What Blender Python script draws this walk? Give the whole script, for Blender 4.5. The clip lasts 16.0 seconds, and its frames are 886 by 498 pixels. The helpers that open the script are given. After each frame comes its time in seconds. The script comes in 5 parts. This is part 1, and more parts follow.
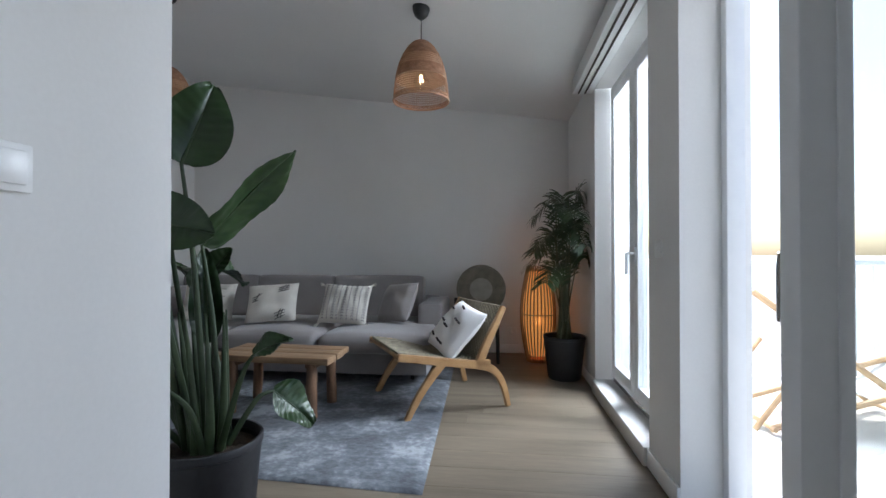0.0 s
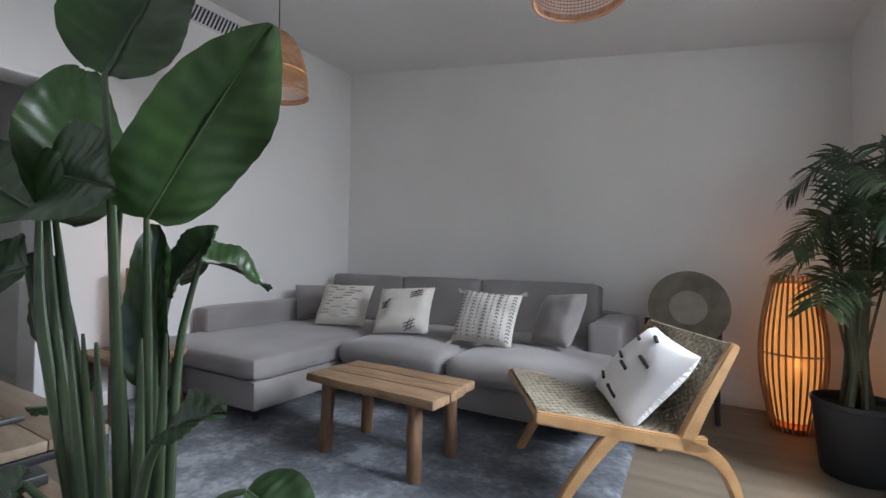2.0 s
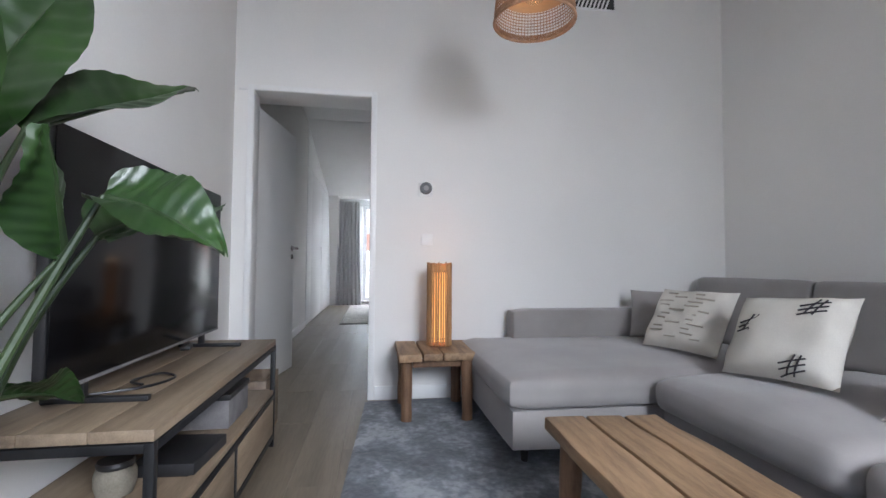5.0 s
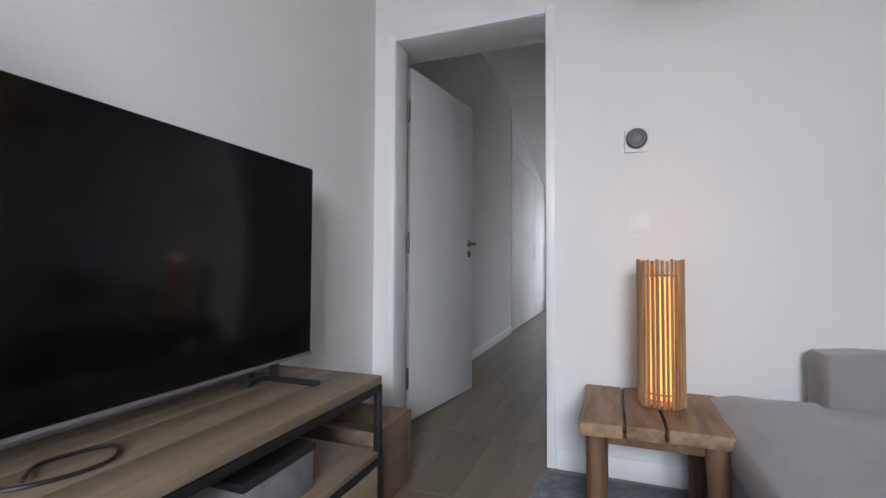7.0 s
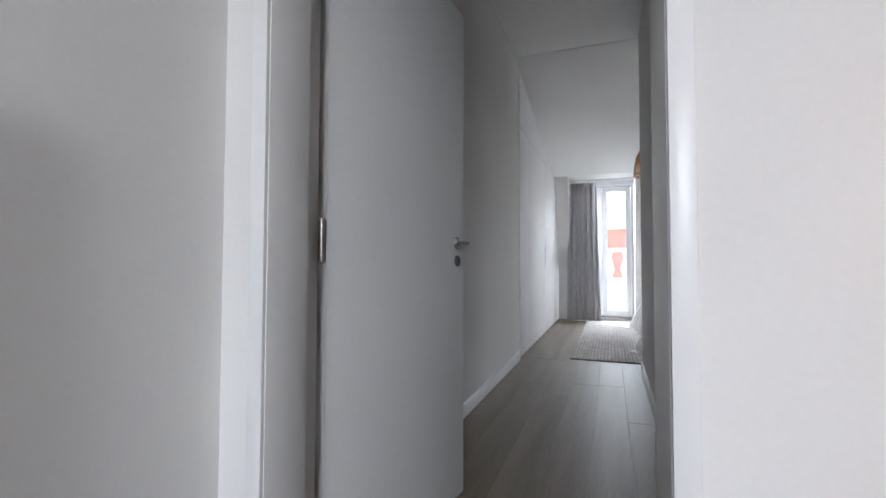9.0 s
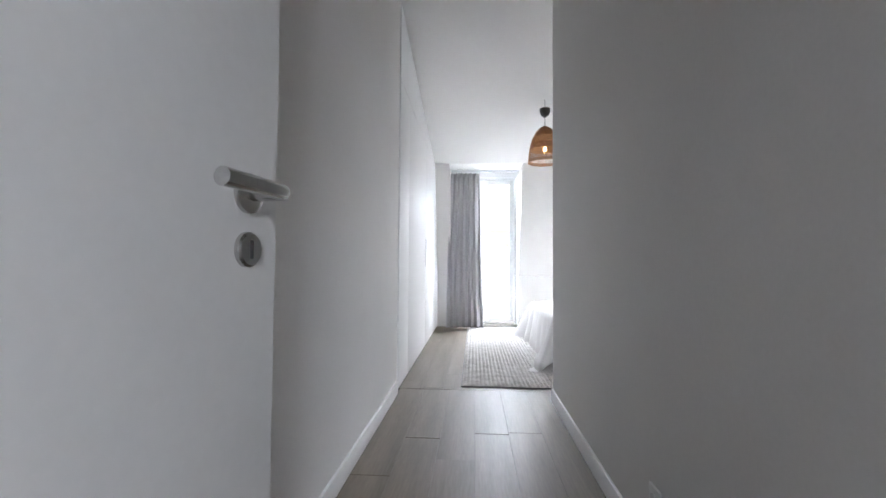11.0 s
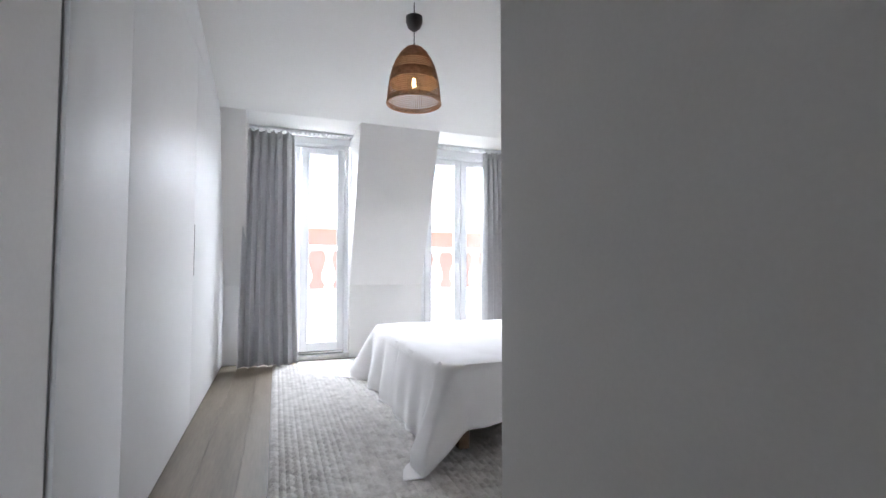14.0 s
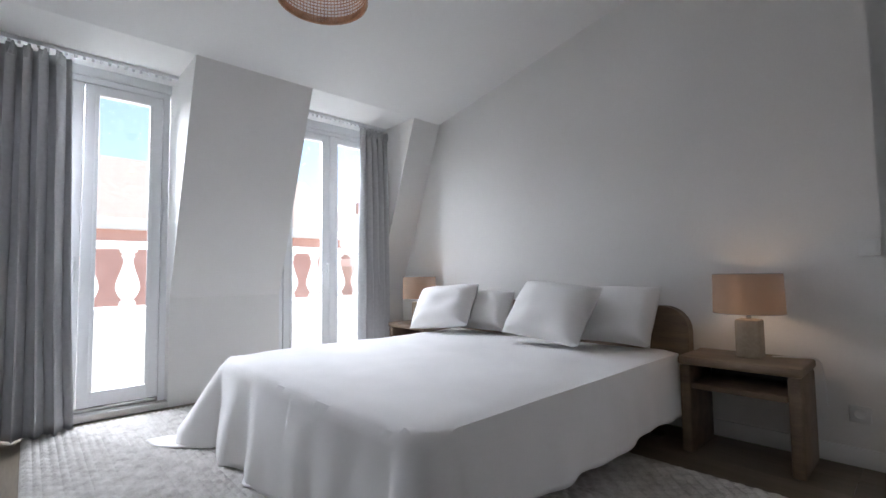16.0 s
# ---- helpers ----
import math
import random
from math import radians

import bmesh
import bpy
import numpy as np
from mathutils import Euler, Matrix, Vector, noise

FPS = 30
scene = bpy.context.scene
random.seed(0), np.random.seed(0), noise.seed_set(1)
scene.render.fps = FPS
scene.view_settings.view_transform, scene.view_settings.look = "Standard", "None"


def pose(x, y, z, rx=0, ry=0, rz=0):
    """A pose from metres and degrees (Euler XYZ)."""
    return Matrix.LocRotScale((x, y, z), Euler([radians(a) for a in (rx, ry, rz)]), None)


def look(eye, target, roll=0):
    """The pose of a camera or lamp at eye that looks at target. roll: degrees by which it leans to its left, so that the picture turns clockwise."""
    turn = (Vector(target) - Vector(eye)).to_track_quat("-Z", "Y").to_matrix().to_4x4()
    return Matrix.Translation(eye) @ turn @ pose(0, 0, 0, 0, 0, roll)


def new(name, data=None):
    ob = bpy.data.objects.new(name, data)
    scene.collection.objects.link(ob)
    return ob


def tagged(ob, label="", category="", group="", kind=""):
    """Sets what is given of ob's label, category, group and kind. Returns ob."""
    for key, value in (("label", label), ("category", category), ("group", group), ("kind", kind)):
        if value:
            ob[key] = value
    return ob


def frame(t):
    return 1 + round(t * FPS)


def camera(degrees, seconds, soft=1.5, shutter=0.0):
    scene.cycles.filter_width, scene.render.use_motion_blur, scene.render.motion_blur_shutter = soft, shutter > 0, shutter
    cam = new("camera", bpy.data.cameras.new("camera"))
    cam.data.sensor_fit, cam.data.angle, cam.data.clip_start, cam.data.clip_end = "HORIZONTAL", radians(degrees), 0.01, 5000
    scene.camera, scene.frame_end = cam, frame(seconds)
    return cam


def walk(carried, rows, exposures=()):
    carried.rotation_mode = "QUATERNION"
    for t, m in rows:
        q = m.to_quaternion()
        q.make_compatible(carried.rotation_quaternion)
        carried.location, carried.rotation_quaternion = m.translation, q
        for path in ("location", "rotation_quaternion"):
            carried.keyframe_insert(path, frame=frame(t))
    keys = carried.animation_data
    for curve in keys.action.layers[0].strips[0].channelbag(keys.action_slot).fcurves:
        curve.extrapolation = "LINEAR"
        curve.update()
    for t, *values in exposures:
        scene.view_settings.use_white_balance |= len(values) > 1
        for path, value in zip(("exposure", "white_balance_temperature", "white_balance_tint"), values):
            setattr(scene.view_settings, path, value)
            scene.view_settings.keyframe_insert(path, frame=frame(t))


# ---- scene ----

# ---- camera ----
cam = camera(89.2, 16.0)
PATH = [
    (0, (0.294, -0.351, 1.062), (0.058, 1.635, 1.08), 0.0),
    (0.5, (0.298, -0.021, 1.044), (-0.093, 1.941, 1.065), 0.2),
    (1, (0.287, 0.249, 1.027), (-0.331, 2.15, 1.047), 0.2),
    (1.5, (0.259, 0.491, 1.029), (-0.573, 2.309, 1.049), 0.5),
    (2, (0.249, 0.717, 1.014), (-0.764, 2.441, 1.051), 0.8),
    (2.5, (0.255, 0.913, 1.011), (-0.928, 2.525, 1.045), 0.9),
    (3, (0.249, 1.106, 0.981), (-1.116, 2.567, 1.026), 0.5),
    (3.5, (0.205, 1.292, 0.964), (-1.352, 2.547, 1.014), 0.5),
    (4, (0.146, 1.455, 0.939), (-1.612, 2.408, 0.997), 0.2),
    (4.5, (0.04, 1.645, 0.898), (-1.862, 2.259, 0.974), -0.0),
    (5, (-0.117, 1.83, 0.892), (-2.092, 2.134, 0.972), 0.4),
    (7.3, (-1.333, 2.077, 0.905), (-3.19, 1.337, 0.979), 0.2),
    (7.5, (-1.473, 2.045, 0.915), (-3.327, 1.3, 0.994), 0.2),
    (8, (-1.8, 1.972, 0.928), (-3.649, 1.215, 1.006), 0.3),
    (8.2, (-1.926, 1.925, 0.944), (-3.775, 1.167, 1.019), 0.2),
    (10.3, (-3.245, 1.471, 0.958), (-5.205, 1.078, 1.034), 0.4),
    (10.5, (-3.359, 1.452, 0.955), (-5.332, 1.131, 1.032), 0.4),
    (11, (-3.64, 1.414, 0.953), (-5.634, 1.275, 1.027), 0.4),
    (11.5, (-3.933, 1.376, 0.959), (-5.931, 1.428, 1.031), 0.1),
    (12, (-4.277, 1.375, 0.946), (-6.26, 1.623, 1.029), -0.0),
    (12.5, (-4.622, 1.357, 0.935), (-6.587, 1.723, 1.023), 0.1),
    (13, (-4.988, 1.335, 0.936), (-6.929, 1.808, 1.029), -0.0),
    (13.5, (-5.334, 1.333, 0.993), (-7.248, 1.907, 1.073), 0.1),
    (14, (-5.685, 1.336, 0.988), (-7.559, 2.03, 1.073), 0.1),
    (14.5, (-6.003, 1.321, 0.988), (-7.806, 2.18, 1.075), 0.2),
    (15, (-6.306, 1.321, 1.013), (-8.025, 2.34, 1.099), -0.0),
    (15.5, (-6.59, 1.319, 0.966), (-8.2, 2.502, 1.073), -0.5),
    (16, (-6.867, 1.319, 0.947), (-8.333, 2.674, 1.061), -0.8),
]
EXPOSURES = [(0.0, 1.7, 6200, 11), (0.7, 1.6, 6250, 12), (1.5, 1.85, 6400, 14), (2.0, 2.15, 6450, 14), (3.0, 2.5, 6450, 14), (5.0, 2.45, 6450, 15), (8.2, 2.4, 6550, 15), (10.3, 3.15, 6550, 15), (11.5, 3.4, 6550, 16), (14.0, 2.75, 6550, 16), (16.0, 2.0, 6550, 16)]
walk(cam, [(t, look(eye, target, roll)) for t, eye, target, roll in PATH], EXPOSURES)

# ---- world and sun ----
world = bpy.data.worlds.new("sky")
scene.world = world
world.use_nodes = True
wn = world.node_tree
sky = wn.nodes.new("ShaderNodeTexSky")
sky.sky_type, sky.sun_disc = "NISHITA", False
sky.sun_elevation, sky.sun_rotation = radians(52), radians(0)
sky.dust_density = 2.0
wn.links.new(sky.outputs[0], wn.nodes["Background"].inputs[0])
wn.nodes["Background"].inputs[1].default_value = 0.09
sun = new("sun", bpy.data.lights.new("sun", "SUN"))
sun.data.energy, sun.data.angle, sun.data.color = 2.0, radians(0.6), (1.0, 0.95, 0.88)
sun.matrix_world = look((0, 0, 0), (0.0, -math.cos(radians(52)), -math.sin(radians(52))))


def bulb_light(name, x, y, z, watts, radius, color=(1.0, 0.62, 0.3)):
    ob = new(name, bpy.data.lights.new(name, "POINT"))
    ob.data.energy, ob.data.shadow_soft_size, ob.data.color = watts, radius, color
    ob.location = (x, y, z)
    return ob


def fill_panel(name, at, target, width, height, watts, color=(0.83, 0.91, 1.0)):
    """An added area lamp over the terrace that brightens the room through the glazed doors."""
    ob = new(name, bpy.data.lights.new(name, "AREA"))
    ob.data.shape, ob.data.size, ob.data.size_y = "RECTANGLE", width, height
    ob.data.energy, ob.data.color = watts, color
    ob.matrix_world = look(at, target)
    return ob


# added area lamps outside, boosting daylight well past what the sky gives
fill_panel("terrace_fill_lamp", (2.3, 3.15, 2.6), (-1.0, 2.8, 2.0), 1.7, 1.9, 150.0)
fill_panel("balcony_fill_lamp", (-12.7, 2.5, 3.5), (-8.2, 2.4, 2.0), 5.0, 2.0, 400.0)


# ---- materials ----
def material(name, dark, light, rough=0.6, scale=6.0, fine=60.0, bump=0.1, metal=0.0, stretch=(1, 1, 1), random_amount=0.0, spec=0.5, sheen=0.0, detail=4.0, depth=0.004):
    m = bpy.data.materials.new(name)
    m.use_nodes = True
    nt = m.node_tree
    p = nt.nodes["Principled BSDF"]
    tc = nt.nodes.new("ShaderNodeTexCoord")
    mp = nt.nodes.new("ShaderNodeMapping")
    mp.inputs["Scale"].default_value = stretch
    nt.links.new(tc.outputs["Object"], mp.inputs["Vector"])
    vec = mp.outputs[0]
    info = nt.nodes.new("ShaderNodeObjectInfo")
    if random_amount:
        add = nt.nodes.new("ShaderNodeVectorMath")
        add.operation = "MULTIPLY_ADD"
        nt.links.new(info.outputs["Random"], add.inputs[0])
        add.inputs[1].default_value = (17.0, 31.0, 23.0)
        nt.links.new(vec, add.inputs[2])
        vec = add.outputs[0]
    n1 = nt.nodes.new("ShaderNodeTexNoise")
    n1.inputs["Scale"].default_value, n1.inputs["Detail"].default_value = scale, detail
    n2 = nt.nodes.new("ShaderNodeTexNoise")
    n2.inputs["Scale"].default_value, n2.inputs["Detail"].default_value = fine, 3.0
    nt.links.new(vec, n1.inputs["Vector"])
    nt.links.new(vec, n2.inputs["Vector"])
    mix = nt.nodes.new("ShaderNodeMath")
    mix.operation = "MULTIPLY_ADD"
    nt.links.new(n2.outputs[0], mix.inputs[0])
    mix.inputs[1].default_value = 0.45
    nt.links.new(n1.outputs[0], mix.inputs[2])
    fac = mix.outputs[0]
    if random_amount:
        ra = nt.nodes.new("ShaderNodeMath")
        ra.operation = "MULTIPLY_ADD"
        nt.links.new(info.outputs["Random"], ra.inputs[0])
        ra.inputs[1].default_value = random_amount
        nt.links.new(fac, ra.inputs[2])
        fac = ra.outputs[0]
    ramp = nt.nodes.new("ShaderNodeValToRGB")
    ramp.color_ramp.elements[0].position, ramp.color_ramp.elements[1].position = 0.45, 1.0 + random_amount * 0.5
    ramp.color_ramp.elements[0].color, ramp.color_ramp.elements[1].color = (*dark, 1), (*light, 1)
    nt.links.new(fac, ramp.inputs[0])
    nt.links.new(ramp.outputs[0], p.inputs["Base Color"])
    p.inputs["Roughness"].default_value, p.inputs["Metallic"].default_value = rough, metal
    p.inputs["Specular IOR Level"].default_value = spec
    p.inputs["Sheen Weight"].default_value = sheen
    if bump:
        b = nt.nodes.new("ShaderNodeBump")
        b.inputs["Strength"].default_value, b.inputs["Distance"].default_value = bump, depth
        nt.links.new(n2.outputs[0], b.inputs["Height"])
        nt.links.new(b.outputs[0], p.inputs["Normal"])
    return m


def glowing(name, color, strength):
    m = bpy.data.materials.new(name)
    m.use_nodes = True
    p = m.node_tree.nodes["Principled BSDF"]
    p.inputs["Base Color"].default_value = (*color, 1)
    p.inputs["Emission Color"].default_value = (*color, 1)
    p.inputs["Emission Strength"].default_value = strength
    return m


def glass_material():
    m = bpy.data.materials.new("window_glass")
    m.use_nodes = True
    nt = m.node_tree
    nt.nodes.remove(nt.nodes["Principled BSDF"])
    tr, gl, lw, mx = [nt.nodes.new("ShaderNode" + k) for k in ("BsdfTransparent", "BsdfGlossy", "LayerWeight", "MixShader")]
    gl.inputs["Roughness"].default_value = 0.02
    lw.inputs["Blend"].default_value = 0.5
    tr.inputs[0].default_value = (0.94, 0.97, 0.96, 1)
    steep, gloss = nt.nodes.new("ShaderNodeMath"), nt.nodes.new("ShaderNodeMath")
    steep.operation, gloss.operation = "POWER", "MULTIPLY_ADD"
    steep.inputs[1].default_value = 4.5
    gloss.inputs[1].default_value, gloss.inputs[2].default_value = 0.75, 0.035
    nt.links.new(lw.outputs["Facing"], steep.inputs[0])
    nt.links.new(steep.outputs[0], gloss.inputs[0])
    nt.links.new(gloss.outputs[0], mx.inputs[0])
    nt.links.new(tr.outputs[0], mx.inputs[1])
    nt.links.new(gl.outputs[0], mx.inputs[2])
    nt.links.new(mx.outputs[0], nt.nodes["Material Output"].inputs[0])
    return m


def translucent(name, color, amount=0.5, scale=8, fine=120):
    m = material(name, [c * 0.85 for c in color], color, 0.8, scale, fine, 0.1)
    nt = m.node_tree
    t, mx = nt.nodes.new("ShaderNodeBsdfTranslucent"), nt.nodes.new("ShaderNodeMixShader")
    t.inputs[0].default_value = (*color, 1)
    mx.inputs[0].default_value = amount
    nt.links.new(nt.nodes["Principled BSDF"].outputs[0], mx.inputs[1])
    nt.links.new(t.outputs[0], mx.inputs[2])
    nt.links.new(mx.outputs[0], nt.nodes["Material Output"].inputs[0])
    return m


PAINT = material("white_wall_paint", (0.74, 0.73, 0.71), (0.80, 0.79, 0.77), 0.75, 1.2, 90, 0.06, depth=0.002)
CEILING = material("ceiling_paint", (0.76, 0.76, 0.75), (0.81, 0.81, 0.80), 0.8, 1.0, 70, 0.05, depth=0.002)
TRIM = material("white_satin_trim", (0.76, 0.76, 0.75), (0.82, 0.82, 0.81), 0.35, 2.0, 40, 0.03, depth=0.001)
LACQUER = material("white_lacquer", (0.78, 0.79, 0.79), (0.82, 0.83, 0.83), 0.50, 1.0, 14, 0.02, depth=0.001)
DOORPAINT = material("door_paint", (0.70, 0.70, 0.69), (0.76, 0.76, 0.75), 0.42, 1.5, 60, 0.04, depth=0.001)
PVC = material("window_pvc", (0.78, 0.79, 0.80), (0.83, 0.84, 0.85), 0.3, 2.0, 30, 0.02, depth=0.001)
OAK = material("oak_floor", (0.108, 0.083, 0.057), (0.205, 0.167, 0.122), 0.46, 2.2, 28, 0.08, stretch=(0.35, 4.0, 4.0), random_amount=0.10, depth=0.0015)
UNDER = material("floor_gap", (0.05, 0.04, 0.03), (0.08, 0.06, 0.05), 0.8, 6, 40)
SOFA = material("grey_sofa_fabric", (0.250, 0.232, 0.226), (0.345, 0.322, 0.312), 0.95, 3.0, 420, 0.35, spec=0.1, sheen=0.3, depth=0.002)
SOFADARK = material("black_leg", (0.015, 0.014, 0.013), (0.03, 0.028, 0.026), 0.5, 6, 60)
RECLAIM = material("reclaimed_teak", (0.11, 0.062, 0.033), (0.38, 0.24, 0.135), 0.6, 5.0, 60, 0.5, stretch=(0.8, 7.0, 7.0), random_amount=0.15, depth=0.003)
LEGWOOD = material("dark_teak_leg", (0.09, 0.045, 0.025), (0.22, 0.12, 0.065), 0.6, 9.0, 60, 0.4, stretch=(6.0, 6.0, 0.7), random_amount=0.1, depth=0.003)
MANGO = material("console_top_wood", (0.14, 0.098, 0.064), (0.31, 0.235, 0.162), 0.5, 3.0, 40, 0.3, stretch=(0.7, 8.0, 8.0), random_amount=0.1, depth=0.002)
STEEL = material("black_steel", (0.012, 0.012, 0.013), (0.025, 0.025, 0.027), 0.45, 8, 80, 0.05, metal=0.4)
TEAK = material("teak_chair_frame", (0.30, 0.155, 0.062), (0.50, 0.30, 0.135), 0.4, 4.0, 50, 0.15, stretch=(3, 3, 3), depth=0.001)
CORD = material("seagrass_cord", (0.12, 0.10, 0.07), (0.30, 0.26, 0.185), 0.85, 20, 260, 0.5, random_amount=0.2, depth=0.002)
CHROME = material("brushed_nickel", (0.42, 0.41, 0.40), (0.55, 0.54, 0.52), 0.25, 20, 200, 0.03, metal=1.0)
SCREEN = material("tv_screen", (0.004, 0.004, 0.005), (0.006, 0.006, 0.007), 0.14, 3, 30, 0.0, spec=0.22)
BLACK = material("black_plastic", (0.012, 0.012, 0.013), (0.022, 0.022, 0.024), 0.4, 10, 80, 0.03)
POT = material("black_pot", (0.012, 0.012, 0.014), (0.028, 0.028, 0.032), 0.55, 6, 60, 0.1)
SOIL = material("soil", (0.02, 0.013, 0.008), (0.06, 0.04, 0.025), 0.95, 20, 90, 1.0, depth=0.01)
LEAF = material("glossy_leaf", (0.006, 0.020, 0.005), (0.022, 0.058, 0.012), 0.36, 5.0, 34, 0.25, stretch=(1, 1, 1), depth=0.002)
STEM = material("leaf_stem", (0.014, 0.028, 0.010), (0.042, 0.068, 0.026), 0.45, 6, 50, 0.1)
PALM = material("palm_leaf", (0.010, 0.024, 0.008), (0.035, 0.065, 0.02), 0.45, 6, 50, 0.1)
BARK = material("palm_stem", (0.04, 0.045, 0.02), (0.10, 0.10, 0.05), 0.7, 12, 60, 0.4)
RATTAN = material("rattan_weave", (0.30, 0.165, 0.095), (0.58, 0.36, 0.235), 0.6, 30, 160, 0.3, depth=0.001)
RATTAN_LIGHT = translucent("rattan_lining", (0.60, 0.43, 0.30), 0.35)
BAMBOO = material("bamboo_slat", (0.20, 0.105, 0.045), (0.42, 0.25, 0.12), 0.5, 12, 90, 0.3, stretch=(4, 4, 0.5), random_amount=0.1, depth=0.001)
PAPERGLOW = glowing("lit_paper_liner", (1.0, 0.42, 0.11), 0.12)
STICKGLOW = glowing("lit_stick_lamp_liner", (1.0, 0.46, 0.13), 0.30)
FILAMENT = glowing("bulb_filament", (1.0, 0.66, 0.30), 8.0)
LINENGLOW = translucent("linen_lamp_shade", (0.40, 0.30, 0.235), 0.45)
BULB = glass_material()
GLASS = BULB
COTTON = material("white_cotton", (0.80, 0.79, 0.78), (0.87, 0.86, 0.85), 0.9, 3.0, 300, 0.25, spec=0.15, sheen=0.2, depth=0.002)
CREAM = material("cream_cushion_cotton", (0.53, 0.50, 0.45), (0.68, 0.65, 0.59), 0.95, 6.0, 260, 0.5, spec=0.1, depth=0.003)
INK = material("charcoal_thread", (0.025, 0.022, 0.025), (0.05, 0.045, 0.05), 0.9, 20, 200, 0.3)
GREYTHREAD = material("grey_thread", (0.13, 0.125, 0.13), (0.22, 0.21, 0.21), 0.9, 20, 200, 0.3)
CURTAIN = translucent("grey_curtain_linen", (0.60, 0.60, 0.61), 0.12, 40, 220)
WALNUT = material("walnut_furniture", (0.105, 0.070, 0.046), (0.225, 0.158, 0.105), 0.5, 3.0, 50, 0.2, stretch=(0.8, 6, 6), random_amount=0.1, depth=0.001)
CERAMIC = material("stone_lamp_base", (0.30, 0.23, 0.16), (0.46, 0.37, 0.27), 0.6, 9, 70, 0.2)
PLASTIC = material("white_plastic", (0.76, 0.76, 0.75), (0.82, 0.82, 0.81), 0.3, 4, 40, 0.0)
STONE = material("threshold_stone", (0.55, 0.54, 0.52), (0.68, 0.67, 0.65), 0.5, 8, 90, 0.1)
TERRACE = material("terrace_tile", (0.50, 0.48, 0.45), (0.62, 0.60, 0.56), 0.7, 3, 60, 0.2)
DECKWOOD = material("deckchair_wood", (0.42, 0.26, 0.13), (0.62, 0.43, 0.25), 0.5, 5, 50, 0.2)
CANVAS = material("white_canvas", (0.76, 0.75, 0.73), (0.83, 0.82, 0.80), 0.9, 4, 150, 0.2)
TERRACOTTA = material("terracotta", (0.42, 0.19, 0.13), (0.58, 0.30, 0.22), 0.8, 6, 60, 0.3)
RENDERWALL = material("facade_render", (0.62, 0.60, 0.57), (0.75, 0.73, 0.70), 0.85, 2, 30, 0.2)
WHITESTONE = material("white_parapet_stone", (0.70, 0.69, 0.67), (0.80, 0.79, 0.77), 0.8, 4, 60, 0.2)
PINKWALL = material("pink_house_render", (0.50, 0.27, 0.22), (0.62, 0.36, 0.30), 0.85, 2, 30, 0.2)
ROOFTILE = material("pale_roof_tile", (0.34, 0.27, 0.24), (0.52, 0.43, 0.39), 0.85, 5, 40, 0.4)
WICKER = material("dark_wicker", (0.05, 0.04, 0.03), (0.12, 0.10, 0.075), 0.8, 30, 200, 0.4)
HATSTRAW = material("grey_straw", (0.14, 0.125, 0.095), (0.27, 0.245, 0.195), 0.85, 12, 200, 0.5, depth=0.002)
GREYTRIM = material("grey_profile", (0.30, 0.30, 0.31), (0.37, 0.37, 0.38), 0.5, 4, 60, 0.05)
HATPALE = material("pale_straw", (0.33, 0.30, 0.25), (0.46, 0.43, 0.37), 0.85, 12, 200, 0.4, depth=0.002)


def rug_material(name, stops, scale, fine):
    m = material(name, (0, 0, 0), (1, 1, 1), 0.95, scale, fine, 0.6, spec=0.05, sheen=0.2, detail=6, depth=0.01)
    ramp = next(n for n in m.node_tree.nodes if n.type == "VALTORGB").color_ramp
    ramp.elements[0].position, ramp.elements[0].color = stops[0][0], (*stops[0][1], 1)
    ramp.elements[1].position, ramp.elements[1].color = stops[-1][0], (*stops[-1][1], 1)
    for pos, col in stops[1:-1]:
        ramp.elements.new(pos).color = (*col, 1)
    return m


BLUERUG = rug_material("mottled_blue_rug", [(0.48, (0.066, 0.072, 0.083)), (0.66, (0.100, 0.110, 0.125)), (0.78, (0.16, 0.175, 0.195)), (0.90, (0.29, 0.31, 0.33))], 3.4, 30)
WOOLRUG = rug_material("oatmeal_wool_rug", [(0.45, (0.38, 0.36, 0.335)), (0.68, (0.55, 0.53, 0.50)), (1.0, (0.72, 0.70, 0.665))], 14, 160)


# ---- building helpers ----
def mesh_of(name, bm, mat, smooth=True):
    me = bpy.data.meshes.new(name)
    bm.normal_update()
    bm.to_mesh(me)
    bm.free()
    for m in mat if isinstance(mat, (list, tuple)) else [mat]:
        me.materials.append(m)
    if smooth:
        me.shade_smooth()
        me.set_sharp_from_angle(angle=radians(38))
    return me


def part(name, bm, mat, parent, label="", smooth=True):
    ob = new(name, mesh_of(name, bm, mat, smooth))
    ob.parent = parent
    return tagged(ob, label)


def thing(name, label, category, at=(0, 0, 0), turn=0.0, group=""):
    ob = new(name)
    ob.empty_display_size = 0.1
    ob.matrix_basis = pose(*at, 0, 0, turn)
    return tagged(ob, label, category, group)


def solo(name, bm, mat, label, category, at=(0, 0, 0), turn=0.0, group="", kind="", smooth=True):
    ob = new(name, mesh_of(name, bm, mat, smooth))
    ob.matrix_basis = pose(*at, 0, 0, turn)
    return tagged(ob, label, category, group, kind)


def box(x0, x1, y0, y1, z0, z1, bevel=0.0, bm=None, segments=2):
    own = bmesh.new()
    bmesh.ops.create_cube(own, size=1.0, matrix=Matrix.Translation(((x0 + x1) / 2, (y0 + y1) / 2, (z0 + z1) / 2)) @ Matrix.Diagonal((x1 - x0, y1 - y0, z1 - z0, 1)))
    if bevel:
        bmesh.ops.bevel(own, geom=own.edges[:], offset=bevel, segments=segments, affect="EDGES", profile=0.5)
    return join(bm, own)


